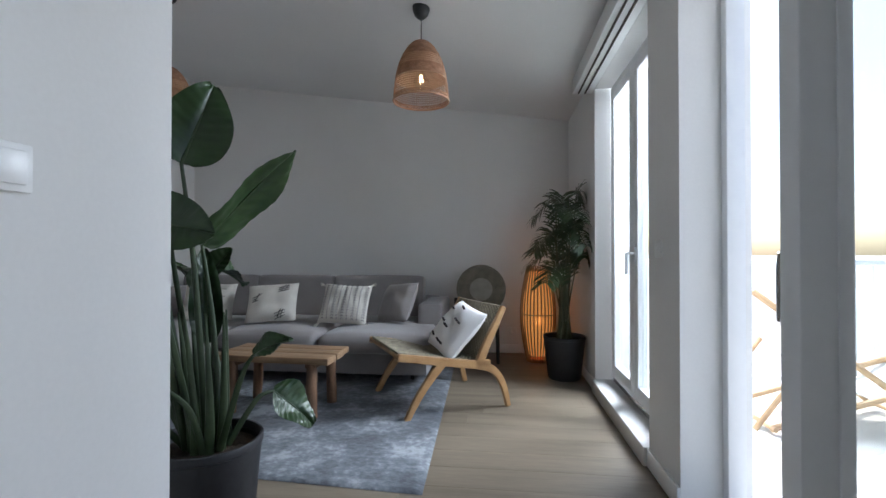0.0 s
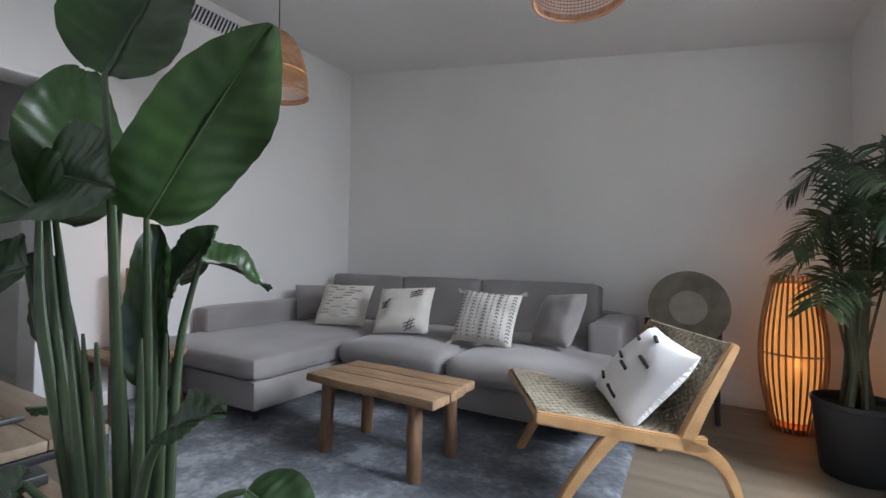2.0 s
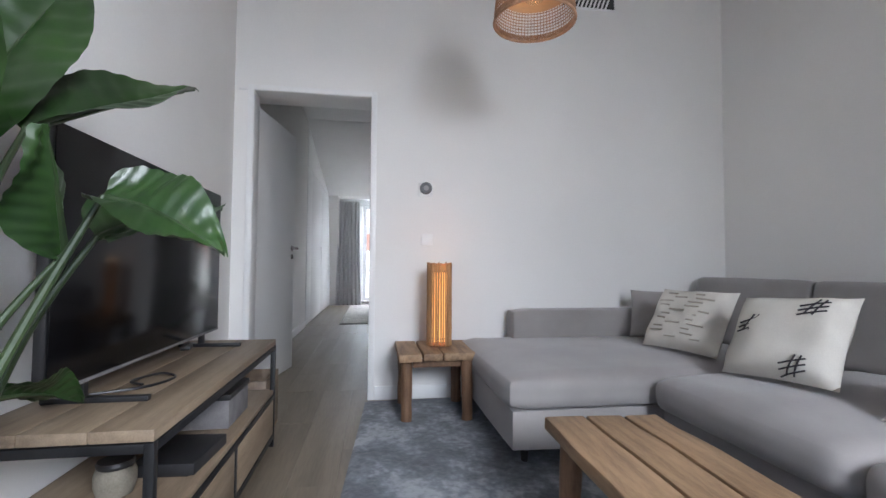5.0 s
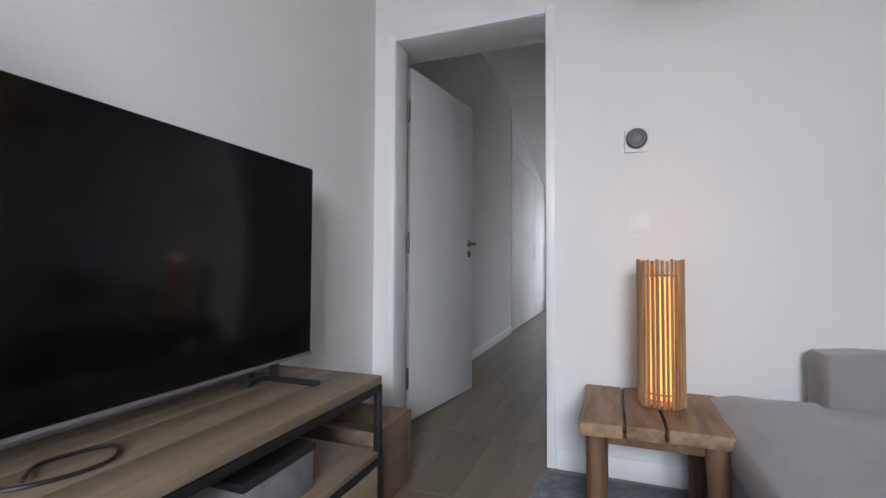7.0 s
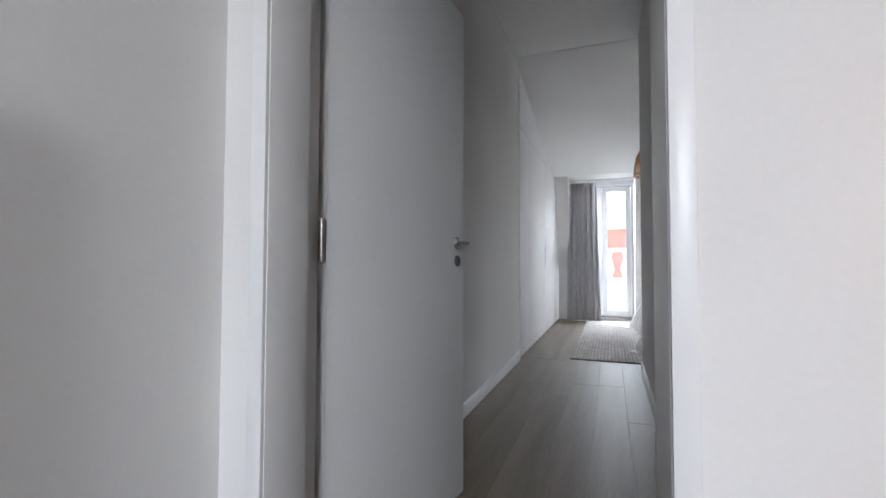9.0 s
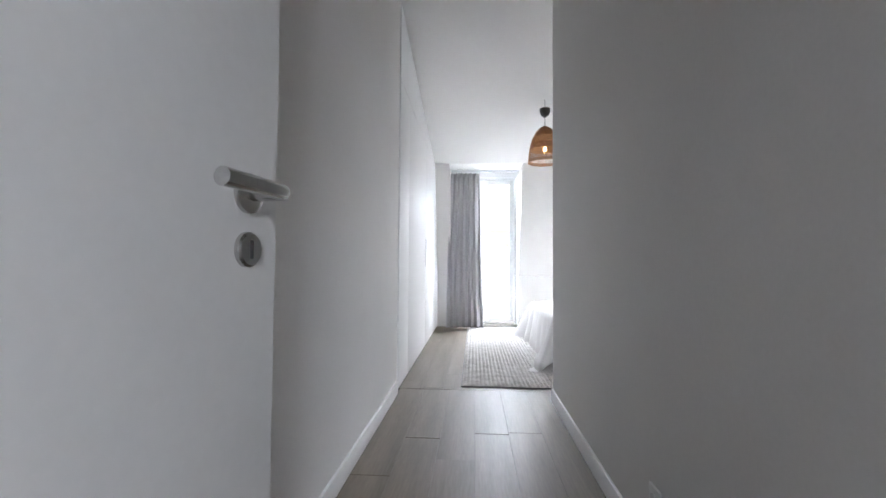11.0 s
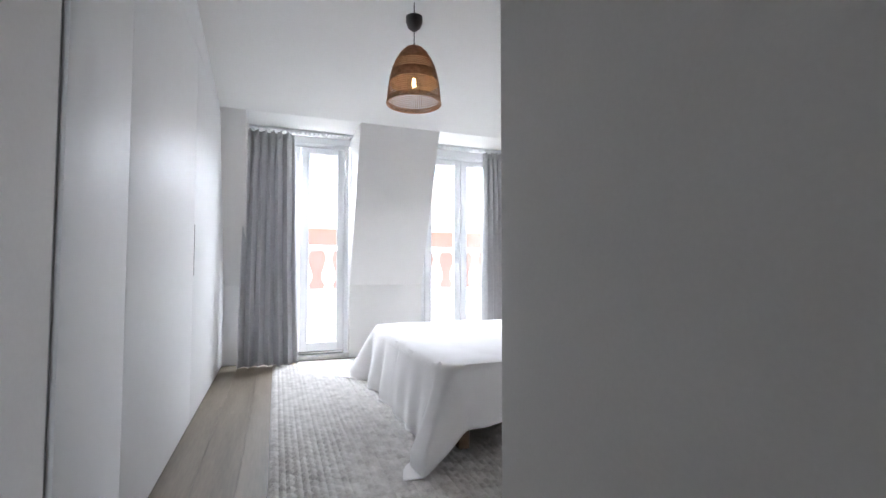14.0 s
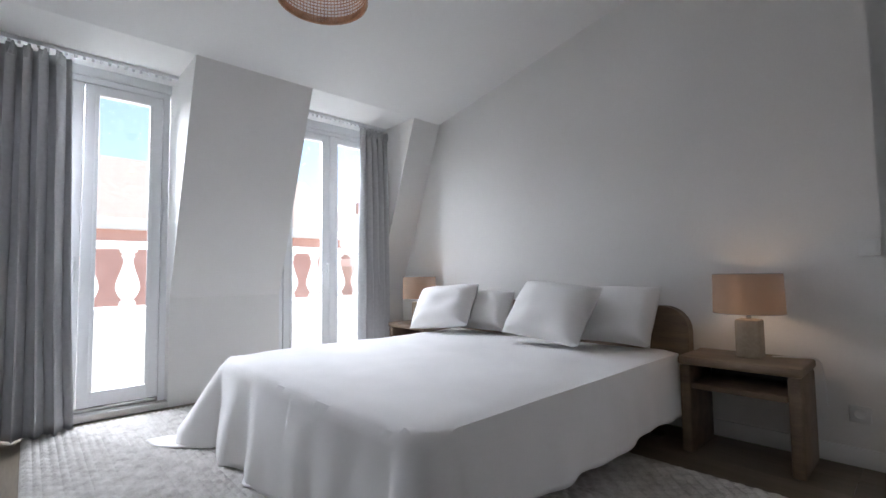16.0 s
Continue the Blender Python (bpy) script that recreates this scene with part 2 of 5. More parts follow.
def join(bm, other):
    if bm is None:
        return other
    me = bpy.data.meshes.new("join")
    other.to_mesh(me)
    other.free()
    bm.from_mesh(me)
    bpy.data.meshes.remove(me)
    return bm


def lathe(profile, n=32, at=(0, 0, 0), bm=None, closed=False):
    bm = bm or bmesh.new()
    rings = [[bm.verts.new((at[0] + r * math.cos(2 * math.pi * k / n), at[1] + r * math.sin(2 * math.pi * k / n), at[2] + z)) for k in range(n)] for r, z in profile]
    for a, b in zip(rings, rings[1:]):
        for k in range(n):
            bm.faces.new((a[k], a[(k + 1) % n], b[(k + 1) % n], b[k]))
    if closed:
        bm.faces.new(rings[0][::-1])
        bm.faces.new(rings[-1])
    return bm


def tube(points, radii, n=8, bm=None, flat=1.0):
    bm = bm or bmesh.new()
    points = [Vector(p) for p in points]
    if not isinstance(radii, (list, tuple)):
        radii = [radii] * len(points)
    rings, side = [], None
    for i, p in enumerate(points):
        d = (points[min(i + 1, len(points) - 1)] - points[max(i - 1, 0)]).normalized()
        side = d.orthogonal().normalized() if side is None else (side - d * side.dot(d)).normalized()
        up = d.cross(side)
        rings.append([bm.verts.new(p + radii[i] * (side * math.cos(2 * math.pi * k / n) + up * flat * math.sin(2 * math.pi * k / n))) for k in range(n)])
    for a, b in zip(rings, rings[1:]):
        for k in range(n):
            bm.faces.new((a[k], a[(k + 1) % n], b[(k + 1) % n], b[k]))
    bm.faces.new(rings[0][::-1])
    bm.faces.new(rings[-1])
    return bm


def smooth_path(keys, steps=8):
    keys = [Vector(k) for k in keys]
    out = []
    for i in range(len(keys) - 1):
        p0, p1, p2, p3 = keys[max(i - 1, 0)], keys[i], keys[i + 1], keys[min(i + 2, len(keys) - 1)]
        for s in range(steps):
            t = s / steps
            out.append(0.5 * ((2 * p1) + (p2 - p0) * t + (2 * p0 - 5 * p1 + 4 * p2 - p3) * t * t + (3 * p1 - p0 - 3 * p2 + p3) * t ** 3))
    return out + [keys[-1]]


def sheet(f, nu, nv, bm=None):
    bm = bm or bmesh.new()
    vs = [[bm.verts.new(f(i / nu, j / nv)) for j in range(nv + 1)] for i in range(nu + 1)]
    for i in range(nu):
        for j in range(nv):
            bm.faces.new((vs[i][j], vs[i + 1][j], vs[i + 1][j + 1], vs[i][j + 1]))
    return bm


def cushion(w, d, h, n=18, pinch=0.06, power=3.0, wobble=0.012, seed=0.0):
    """A soft stuffed pad, w by d, h thick, lying in the xy plane round the origin."""
    bm = bmesh.new()

    def f(side):
        def g(a, b):
            u, v = 2 * a - 1, 2 * b - 1
            full = max(0.0, (1 - abs(u) ** power)) ** 0.5 * max(0.0, (1 - abs(v) ** power)) ** 0.5
            sx = 1 - pinch * (1 - v * v) * abs(u)
            sy = 1 - pinch * (1 - u * u) * abs(v)
            wob = wobble * noise.noise(Vector((u * 1.7 + seed, v * 1.7, side + seed)))
            return Vector((u * w / 2 * sx, v * d / 2 * sy, side * (h / 2 * full) + wob * full))
        return g
    sheet(f(1), n, n, bm)
    other = bmesh.new()
    sheet(f(-1), n, n, other)
    bmesh.ops.reverse_faces(other, faces=other.faces[:])
    join(bm, other)
    bmesh.ops.remove_doubles(bm, verts=bm.verts[:], dist=0.0008)
    return bm


def block_cushion(x0, x1, y0, y1, z0, z1, round_=0.05, crown=0.02, n=14, seed=0.0):
    """An upholstered block with rounded edges and a slightly domed, uneven top."""
    bm = box(x0, x1, y0, y1, z0, z1)
    bmesh.ops.subdivide_edges(bm, edges=bm.edges[:], cuts=n, use_grid_fill=True)
    c = Vector(((x0 + x1) / 2, (y0 + y1) / 2, (z0 + z1) / 2))
    hx, hy, hz = (x1 - x0) / 2, (y1 - y0) / 2, (z1 - z0) / 2
    r = min(round_, hx * 0.99, hy * 0.99, hz * 0.99)
    for v in bm.verts:
        p = v.co - c
        q = Vector((max(-hx + r, min(hx - r, p.x)), max(-hy + r, min(hy - r, p.y)), max(-hz + r, min(hz - r, p.z))))
        d = p - q
        if d.length > 1e-6:
            p = q + d.normalized() * r
        u, w = p.x / hx, p.y / hy
        t = p.z / hz
        if t > 0:
            p.z += t * (crown * (1 - u * u) * (1 - w * w) + 0.35 * crown * noise.noise(Vector((p.x * 4 + seed, p.y * 4, seed))))
        p += 0.004 * Vector((noise.noise(p * 5 + Vector((seed, 0, 0))), noise.noise(p * 5 + Vector((0, seed, 3))), 0))
        v.co = c + p
    return bm


def turned(bm, m):
    bmesh.ops.transform(bm, matrix=m, verts=bm.verts[:])
    return bm


# ---- structure ----
def built(name, bm, mat, label, category="wall", smooth=False):
    return tagged(new(name, mesh_of(name, bm, mat, smooth)), label, category, kind="structure")


def prism_y(outline, y0, y1):
    """An outline of (x, z) points drawn out from y0 to y1."""
    bm = bmesh.new()
    a = [bm.verts.new((x, y0, z)) for x, z in outline]
    b = [bm.verts.new((x, y1, z)) for x, z in outline]
    bm.faces.new(a)
    bm.faces.new(b[::-1])
    for i in range(len(a)):
        j = (i + 1) % len(a)
        bm.faces.new((a[j], a[i], b[i], b[j]))
    bmesh.ops.recalc_face_normals(bm, faces=bm.faces[:])
    return bm


LIVING_W, LIVING_E, LIVING_N, TV_WALL = -3.2, 1.05, 4.5, 0.914
COR_S, COR_N, COR_END, GROOVE = 0.84, 1.975, -6.9, -6.995
BED_N, KNEE, SLOPE_TOP = 4.28, -10.72, -10.1


def living_ceiling(x):
    return 2.60 - 0.139 * x


floor_base = built("floor", box(-10.95, 1.33, -2.35, 4.65, -0.2, -0.012), UNDER, "greige oak plank floor running through the flat", "floor")
built("wall_north", box(-3.45, 1.33, LIVING_N, 4.65, -0.2, 3.2), PAINT, "plain white plaster wall behind the sofa")
w = box(-3.45, LIVING_W, 1.815, LIVING_N, -0.2, 3.2)
box(-3.33, LIVING_W, 0.5, 1.025, -0.2, 3.2, bm=w)
box(-3.45, -3.33, 0.5, 0.92, -0.2, 3.2, bm=w)
box(-3.33, LIVING_W, 1.025, 1.815, 2.065, 3.2, bm=w)
box(-3.45, -3.33, 0.92, 1.815, 2.065, 3.2, bm=w)
built("wall_west", w, PAINT, "white plaster wall with the corridor doorway")
built("wall_tv", box(LIVING_W, -1.1, 0.5, TV_WALL, -0.2, 3.2), PAINT, "white plaster wall behind the television")
built("wall_entry", box(-1.1, -0.48, -2.35, 0.64, -0.2, 3.2), PAINT, "white wall corner lit blue by daylight")
built("wall_south", box(-0.48, 1.33, -2.35, -2.2, -0.2, 3.0), PAINT, "plain white wall closing the entry")
w = box(LIVING_E, 1.33, 3.23, LIVING_N, -0.2, 2.46)
box(LIVING_E, 1.33, 1.62, 2.0, -0.2, 2.46, bm=w)
box(LIVING_E, 1.33, -2.2, 0.42, -0.2, 2.46, bm=w)
box(LIVING_E, 1.33, 2.0, 3.23, 2.33, 2.46, bm=w)
box(LIVING_E, 1.33, 0.42, 1.62, 2.33, 2.46, bm=w)
box(LIVING_E, 1.33, 0.42, 1.62, -0.2, -0.012, bm=w)
box(LIVING_E, 1.33, 2.0, 3.23, -0.2, -0.012, bm=w)
built("wall_east", w, PAINT, "white terrace wall with two deep door reveals")
built("ceiling", prism_y([(-3.2, living_ceiling(-3.2)), (1.34, living_ceiling(1.34)), (1.34, 2.6), (-3.2, 3.3)], -2.35, 4.65), CEILING, "sloping white plaster ceiling of the living room", "ceiling")

built("wall_corridor_north", box(COR_END, -3.45, COR_N, 2.1, -0.2, 3.1), PAINT, "white corridor wall")
built("wall_corridor_south", box(GROOVE, -3.45, 0.70, COR_S, -0.2, 3.1), PAINT, "white corridor wall ending at a shadow gap")
built("wall_gap", box(GROOVE - 0.06, GROOVE, 0.60, 0.70, -0.2, 3.1), PAINT, "recessed shadow gap beside the wardrobe")
built("ceiling_corridor", box(-6.9, -3.2, 0.6, 2.12, 3.06, 3.2), CEILING, "flat white corridor ceiling", "ceiling")
built("wall_bedroom_east", box(COR_END, -6.76, 2.1, 4.42, -0.2, 3.1), PAINT, "white bedroom wall beside the corridor")
built("wall_bedroom_north", box(-10.95, -6.76, BED_N, 4.42, -0.2, 3.1), PAINT, "white wall behind the bed")
built("wall_bedroom_south", box(-10.95, GROOVE - 0.06, 0.1, 0.25, -0.2, 3.1), PAINT, "white wall behind the wardrobe")
slope = [(KNEE, -0.2), (KNEE, 0.8), (SLOPE_TOP, 2.43), (SLOPE_TOP, 2.6), (-10.95, 2.6), (-10.95, -0.2)]
built("wall_mansard_south", prism_y(slope, 0.25, 1.05), PAINT, "white sloping mansard wall beside the wardrobe")
built("wall_mansard_middle", prism_y(slope, 2.1, 2.93), PAINT, "white sloping mansard wall between the balcony doors")
built("wall_mansard_north", prism_y(slope, 3.96, BED_N), PAINT, "white sloping mansard wall in the bed corner")
built("ceiling_bedroom", prism_y([(-6.895, 3.056), (SLOPE_TOP, 2.43), (-10.95, 2.43), (-10.95, 2.7), (-6.895, 3.3)], 0.1, 4.42), CEILING, "sloping white bedroom ceiling", "ceiling")
w = box(-10.95, KNEE - 0.01, 1.05, 2.1, -0.2, 0.012)
built("wall_sill_south", w, PAINT, "white base under the balcony door")
built("wall_sill_north", box(-10.95, KNEE - 0.01, 2.93, 3.96, -0.2, 0.012), PAINT, "white base under the balcony door")
built("wall_over_wardrobe", prism_y([(GROOVE - 0.06, 2.41), (GROOVE - 0.06, 2.998), (SLOPE_TOP + 0.02, 2.432), (SLOPE_TOP + 0.02, 2.41)], 0.25, 0.8385), LACQUER, "white panel above the wardrobe")


def skirting(name, x0, x1, y0, y1):
    built(name, box(x0, x1, y0, y1, 0.0, 0.09, 0.003), TRIM, "white painted skirting board", "baseboard", True)


skirting("baseboard_north", -3.2, 1.05, 4.486, 4.4995)
skirting("baseboard_west", -3.1995, -3.186, 1.845, 4.486)
skirting("baseboard_tv", -3.186, -1.1, 0.9145, 0.928)
skirting("baseboard_pier", 1.036, 1.0495, 1.62, 2.0)
skirting("baseboard_east", 1.036, 1.0495, 3.23, 4.486)
skirting("baseboard_corridor_north", -6.9, -3.46, 1.961, 1.9745)
built("groove_profile", box(GROOVE - 0.046, GROOVE - 0.002, 0.78, 0.826, 0.0, 3.0), GREYTRIM, "grey vertical profile between wall and wardrobe", "trim")
skirting("baseboard_corridor_south", -6.985, -3.46, 0.8405, 0.854)
skirting("baseboard_entry", -0.4795, -0.466, -2.2, 0.64)
skirting("baseboard_bedroom", -10.72, -6.9, 4.266, 4.2795)

built("valance", box(0.90, 1.0495, -0.4, 3.33, 2.33, 2.45, 0.004), TRIM, "white curtain rail box under the ceiling", "trim", True)
# solid dark strips: the shade inside the track slots is put into their colour
for x in (0.935, 0.985):
    built("valance_track", box(x, x + 0.012, -0.4, 3.3, 2.322, 2.3295), UNDER, "dark strip painted as the shaded slot of the curtain track", "trim")


def french_door(name, y0, y1, z0, z1, x, facing, label, open_leaf=0.0, sides=(0, 1), split=0.5):
    """A white two-leaf glazed door in the plane x; facing: +1 if the room lies towards +x."""
    door = thing(name, label, "balcony door")
    door["kind"] = "structure"
    f = 0.045
    part("frame_side", box(x - 0.035, x + 0.035, y0, y0 + f, z0, z1, 0.004), PVC, door)
    part("frame_side", box(x - 0.035, x + 0.035, y1 - f, y1, z0, z1, 0.004), PVC, door)
    part("frame_head", box(x - 0.035, x + 0.035, y0 + f, y1 - f, z1 - f, z1, 0.004), PVC, door)
    part("frame_sill", box(x - 0.035, x + 0.035, y0 + f, y1 - f, z0, z0 + 0.03, 0.004), CHROME, door, "metal threshold strip")
    mid = y0 + (y1 - y0) * split
    leaves = []
    for side, (a, b) in enumerate(((y0 + f + 0.004, mid - 0.002), (mid + 0.002, y1 - f - 0.004))):
        if side not in sides:
            continue
        s, za, zb, xi = 0.07, z0 + 0.034, z1 - f - 0.004, x + facing * 0.012
        hinge = a if side == 0 else b
        leaf = part("leaf", box(xi - 0.03, xi + 0.03, a, a + s, za, zb, 0.006), PVC, door)
        bm = leaf.data
        full = box(xi - 0.03, xi + 0.03, a, a + s, za, zb, 0.006)
        box(xi - 0.03, xi + 0.03, b - s, b, za, zb, 0.006, full)
        box(xi - 0.029, xi + 0.029, a + s - 0.01, b - s + 0.01, za, za + 0.10, 0.006, full)
        box(xi - 0.029, xi + 0.029, a + s - 0.01, b - s + 0.01, zb - s, zb, 0.006, full)
        leaf.data = mesh_of("leaf", full, PVC)
        bpy.data.meshes.remove(bm)
        pane = part("pane", box(xi - 0.006, xi + 0.006, a + s - 0.004, b - s + 0.004, za + 0.096, zb - s + 0.004), GLASS, leaf, "clear double glazing", False)
        pane.visible_shadow = False
        for e in (a + s, b - s):
            part("glazing_bead", box(xi + facing * 0.022, xi + facing * 0.034, e - 0.012, e + 0.012, za + 0.1, zb - s, 0.003), PVC, leaf)
        if side == 0 or open_leaf:
            free = b - 0.035 if side == 0 else a + 0.035
            face = -facing if open_leaf else facing
            sx = xi + face * 0.03
            hb = box(min(sx, sx + face * 0.012), max(sx, sx + face * 0.012), free - 0.016, free + 0.016, 0.98, 1.10, 0.004)
            tube([(sx, free, 1.06), (sx + face * 0.05, free, 1.06)], 0.009, 8, hb)
            tube(smooth_path([(sx + face * 0.05, free, 1.062), (sx + face * 0.055, free, 1.03), (sx + face * 0.055, free, 0.93)], 4), 0.010, 8, hb)
            part("handle", hb, CHROME if open_leaf else PVC, leaf, "grey metal lever handle" if open_leaf else "white lever handle")
        leaves.append((leaf, hinge, xi))
    if open_leaf:
        leaf, hinge, xi = leaves[0]
        m = Matrix.Translation((xi, hinge, 0)) @ Matrix.Rotation(radians(open_leaf), 4, "Z") @ Matrix.Translation((-xi, -hinge, 0))
        leaf.matrix_basis = m
    return door


french_door("door_terrace", 2.02, 3.21, 0.10, 2.32, 1.2, -1, "closed white glazed terrace door in a deep reveal")
french_door("door_entry_terrace", 0.44, 1.60, 0.02, 2.32, 1.24, -1, "white glazed terrace door with one leaf open inward", open_leaf=88.0, sides=(0,), split=0.41)
built("threshold_terrace", box(1.02, 1.33, 2.0, 3.23, -0.01, 0.095, 0.006), STONE, "raised pale stone threshold of the terrace door", "threshold", True)
built("threshold_entry", box(1.06, 1.33, 0.42, 1.62, -0.01, 0.018, 0.004), STONE, "low pale stone threshold", "threshold", True)
french_door("door_bedroom_south", 1.06, 2.09, 0.05, 2.36, -10.81, 1, "white glazed balcony door in a dormer")
french_door("door_bedroom_north", 2.94, 3.95, 0.05, 2.36, -10.81, 1, "white glazed balcony door in a dormer")
for n, (a, b) in (("south", (1.05, 2.1)), ("north", (2.93, 3.96))):
    built("sill_" + n, box(-10.93, -10.70, a, b, 0.0125, 0.05, 0.004), STONE, "pale stone balcony door sill", "sill", True)
    built("lintel_" + n, box(-10.85, -10.77, a + 0.002, b - 0.002, 2.361, 2.4295), PVC, "white head board over the balcony door", "trim")


# the corridor door
def corridor_door():
    door = thing("door_corridor", "white flush interior door standing open into the corridor", "door")
    door["kind"] = "structure"
    part("jamb", box(-3.332, -3.197, 1.025, 1.04, 0.0, 2.05, 0.001), TRIM, door)
    part("rebate", box(-3.464, -3.333, 0.92, 0.972, 0.0, 2.05, 0.001), TRIM, door)
    part("jamb", box(-3.452, -3.197, 1.80, 1.815, 0.0, 2.05, 0.001), TRIM, door)
    part("head_jamb", box(-3.452, -3.197, 0.937, 1.815, 2.05, 2.065, 0.001), TRIM, door)
    for x0, x1 in ((-3.1995, -3.187), (-3.462, -3.4505)):
        ya = 1.0 if x0 > -3.3 else 0.895
        part("casing", box(x0, x1, ya, ya + 0.038, 0.0, 2.087, 0.002), TRIM, door)
        part("casing", box(x0, x1, 1.802, 1.84, 0.0, 2.087, 0.002), TRIM, door)
        part("casing_head", box(x0, x1, ya + 0.038, 1.802, 2.052, 2.087, 0.002), TRIM, door)
    leaf = part("leaf", box(0.0, 0.81, -0.02, 0.02, 0.008, 2.04, 0.002), DOORPAINT, door, "white flush door leaf")
    leaf.matrix_basis = pose(-3.472, 0.978, 0, 0, 0, 170.7)
    for z in (0.25, 1.02, 1.78):
        bm = lathe([(0.0, -0.06), (0.009, -0.06), (0.009, 0.06), (0.0, 0.06)], 12, (-0.012, -0.012, z))
        box(-0.005, -0.001, -0.019, 0.019, z - 0.055, z + 0.055, 0.001, bm)
        for k in (-0.03, 0.0, 0.03):
            lathe([(0.0, -0.002), (0.0095, -0.002), (0.0095, 0.002), (0.0, 0.002)], 10, (-0.012, -0.012, z + k), bm)
        part("hinge", bm, CHROME, leaf, "nickel butt hinge")
    for s in (-1, 1):
        bm = turned(lathe([(0.0, 0.0), (0.026, 0.0), (0.026, 0.006), (0.022, 0.009), (0.0, 0.009)], 28), pose(0.745, s * 0.02, 1.045, -90 * s, 0, 0))
        tube(smooth_path([(0.745, s * 0.026, 1.045), (0.745, s * 0.062, 1.045), (0.737, s * 0.072, 1.045), (0.635, s * 0.072, 1.045)], 5), 0.0105, 12, bm)
        part("lever_handle", bm, CHROME, leaf, "satin nickel lever handle")
        bm = turned(lathe([(0.0, 0.0), (0.023, 0.0), (0.023, 0.006), (0.020, 0.009), (0.0, 0.009)], 28), pose(0.745, s * 0.02, 0.972, -90 * s, 0, 0))
        part("key_rose", bm, CHROME, leaf, "round satin nickel key rose")
        # no hole is cut; a black strip carries the shade of the key slot
        part("keyhole", box(0.742, 0.748, min(s * 0.028, s * 0.0295), max(s * 0.028, s * 0.0295), 0.960, 0.984, 0.0), BLACK, leaf, "black strip painted as the shade in the key slot")


corridor_door()


# wardrobe
def wardrobe():
    wr = thing("wardrobe", "built-in glossy white flush wardrobe along the wall", "wardrobe")
    part("body", box(KNEE + 0.002, GROOVE - 0.062, 0.252, 0.815, 0.0, 2.405), LACQUER, wr)
    edges = [GROOVE - 0.048, -7.56, -8.92, -10.28, KNEE + 0.003]
    for a, b in zip(edges, edges[1:]):
        d = part("door", box(b + 0.0015, a - 0.0015, 0.817, 0.84, 0.012, 2.402, 0.0015), LACQUER, wr)
    # slot is not recessed; its shade is painted as a thin dark strip
    slot = box(-8.934, -8.926, 0.8395, 0.842, 0.94, 1.265)
    part("finger_slot", slot, UNDER, wr, "dark strip painted as the shade in the finger slot")


wardrobe()


def outlet(name, at, turn, label, category="socket"):
    """A plate on a wall; its face looks along local -y."""
    o = thing(name, label, category, at, turn)
    part("plate", box(-0.04, 0.04, -0.010, -0.0005, -0.04, 0.04, 0.004), PLASTIC, o)
    if category == "socket":
        bm = turned(lathe([(0.021, 0.0), (0.021, 0.003), (0.018, 0.001), (0.0, 0.001)], 24), pose(0, -0.010, 0, 90, 0, 0))
        part("insert", bm, PLASTIC, o)
    else:
        part("rocker", box(-0.028, 0.028, -0.014, -0.009, -0.028, 0.028, 0.003), PLASTIC, o)
    return o


outlet("wall_switch", (-3.2, 2.19, 1.08), 90, "white rocker light switch on the wall", "switch")
outlet("wall_socket", (-5.085, COR_N, 0.24), 0, "white socket low on the corridor wall")
outlet("wall_socket", (0.467, LIVING_N, 0.233), 0, "white socket low behind the chair")
outlet("wall_socket", (-7.13, BED_N, 0.25), 0, "white socket beside the nightstand")
outlet("bed_switch", (-7.06, BED_N, 1.05), 0, "white light switch beside the bed", "switch")
outlet("entry_switch", (-0.48, 0.27, 1.20), 90, "white light switch on the entry wall", "switch")
outlet("pier_switch", (LIVING_E, 1.85, 1.08), -90, "white light switch on the window pier", "switch")


def thermostat():
    o = thing("thermostat", "round black thermostat dial on a white square plate", "thermostat", (-3.2, 2.18, 1.43), 90)
    part("plate", box(-0.048, 0.048, -0.012, -0.0005, -0.052, 0.048, 0.005), PLASTIC, o)
    part("dial", turned(lathe([(0.042, 0.0), (0.042, 0.016), (0.037, 0.021), (0.0, 0.021)], 36), pose(0, -0.011, 0.004, 90, 0, 0)), BLACK, o)
    part("display", turned(lathe([(0.018, 0.0), (0.018, 0.001), (0.0, 0.001)], 24), pose(0, -0.0322, 0.004, 90, 0, 0)), GREYTHREAD, o, "grey display")


thermostat()


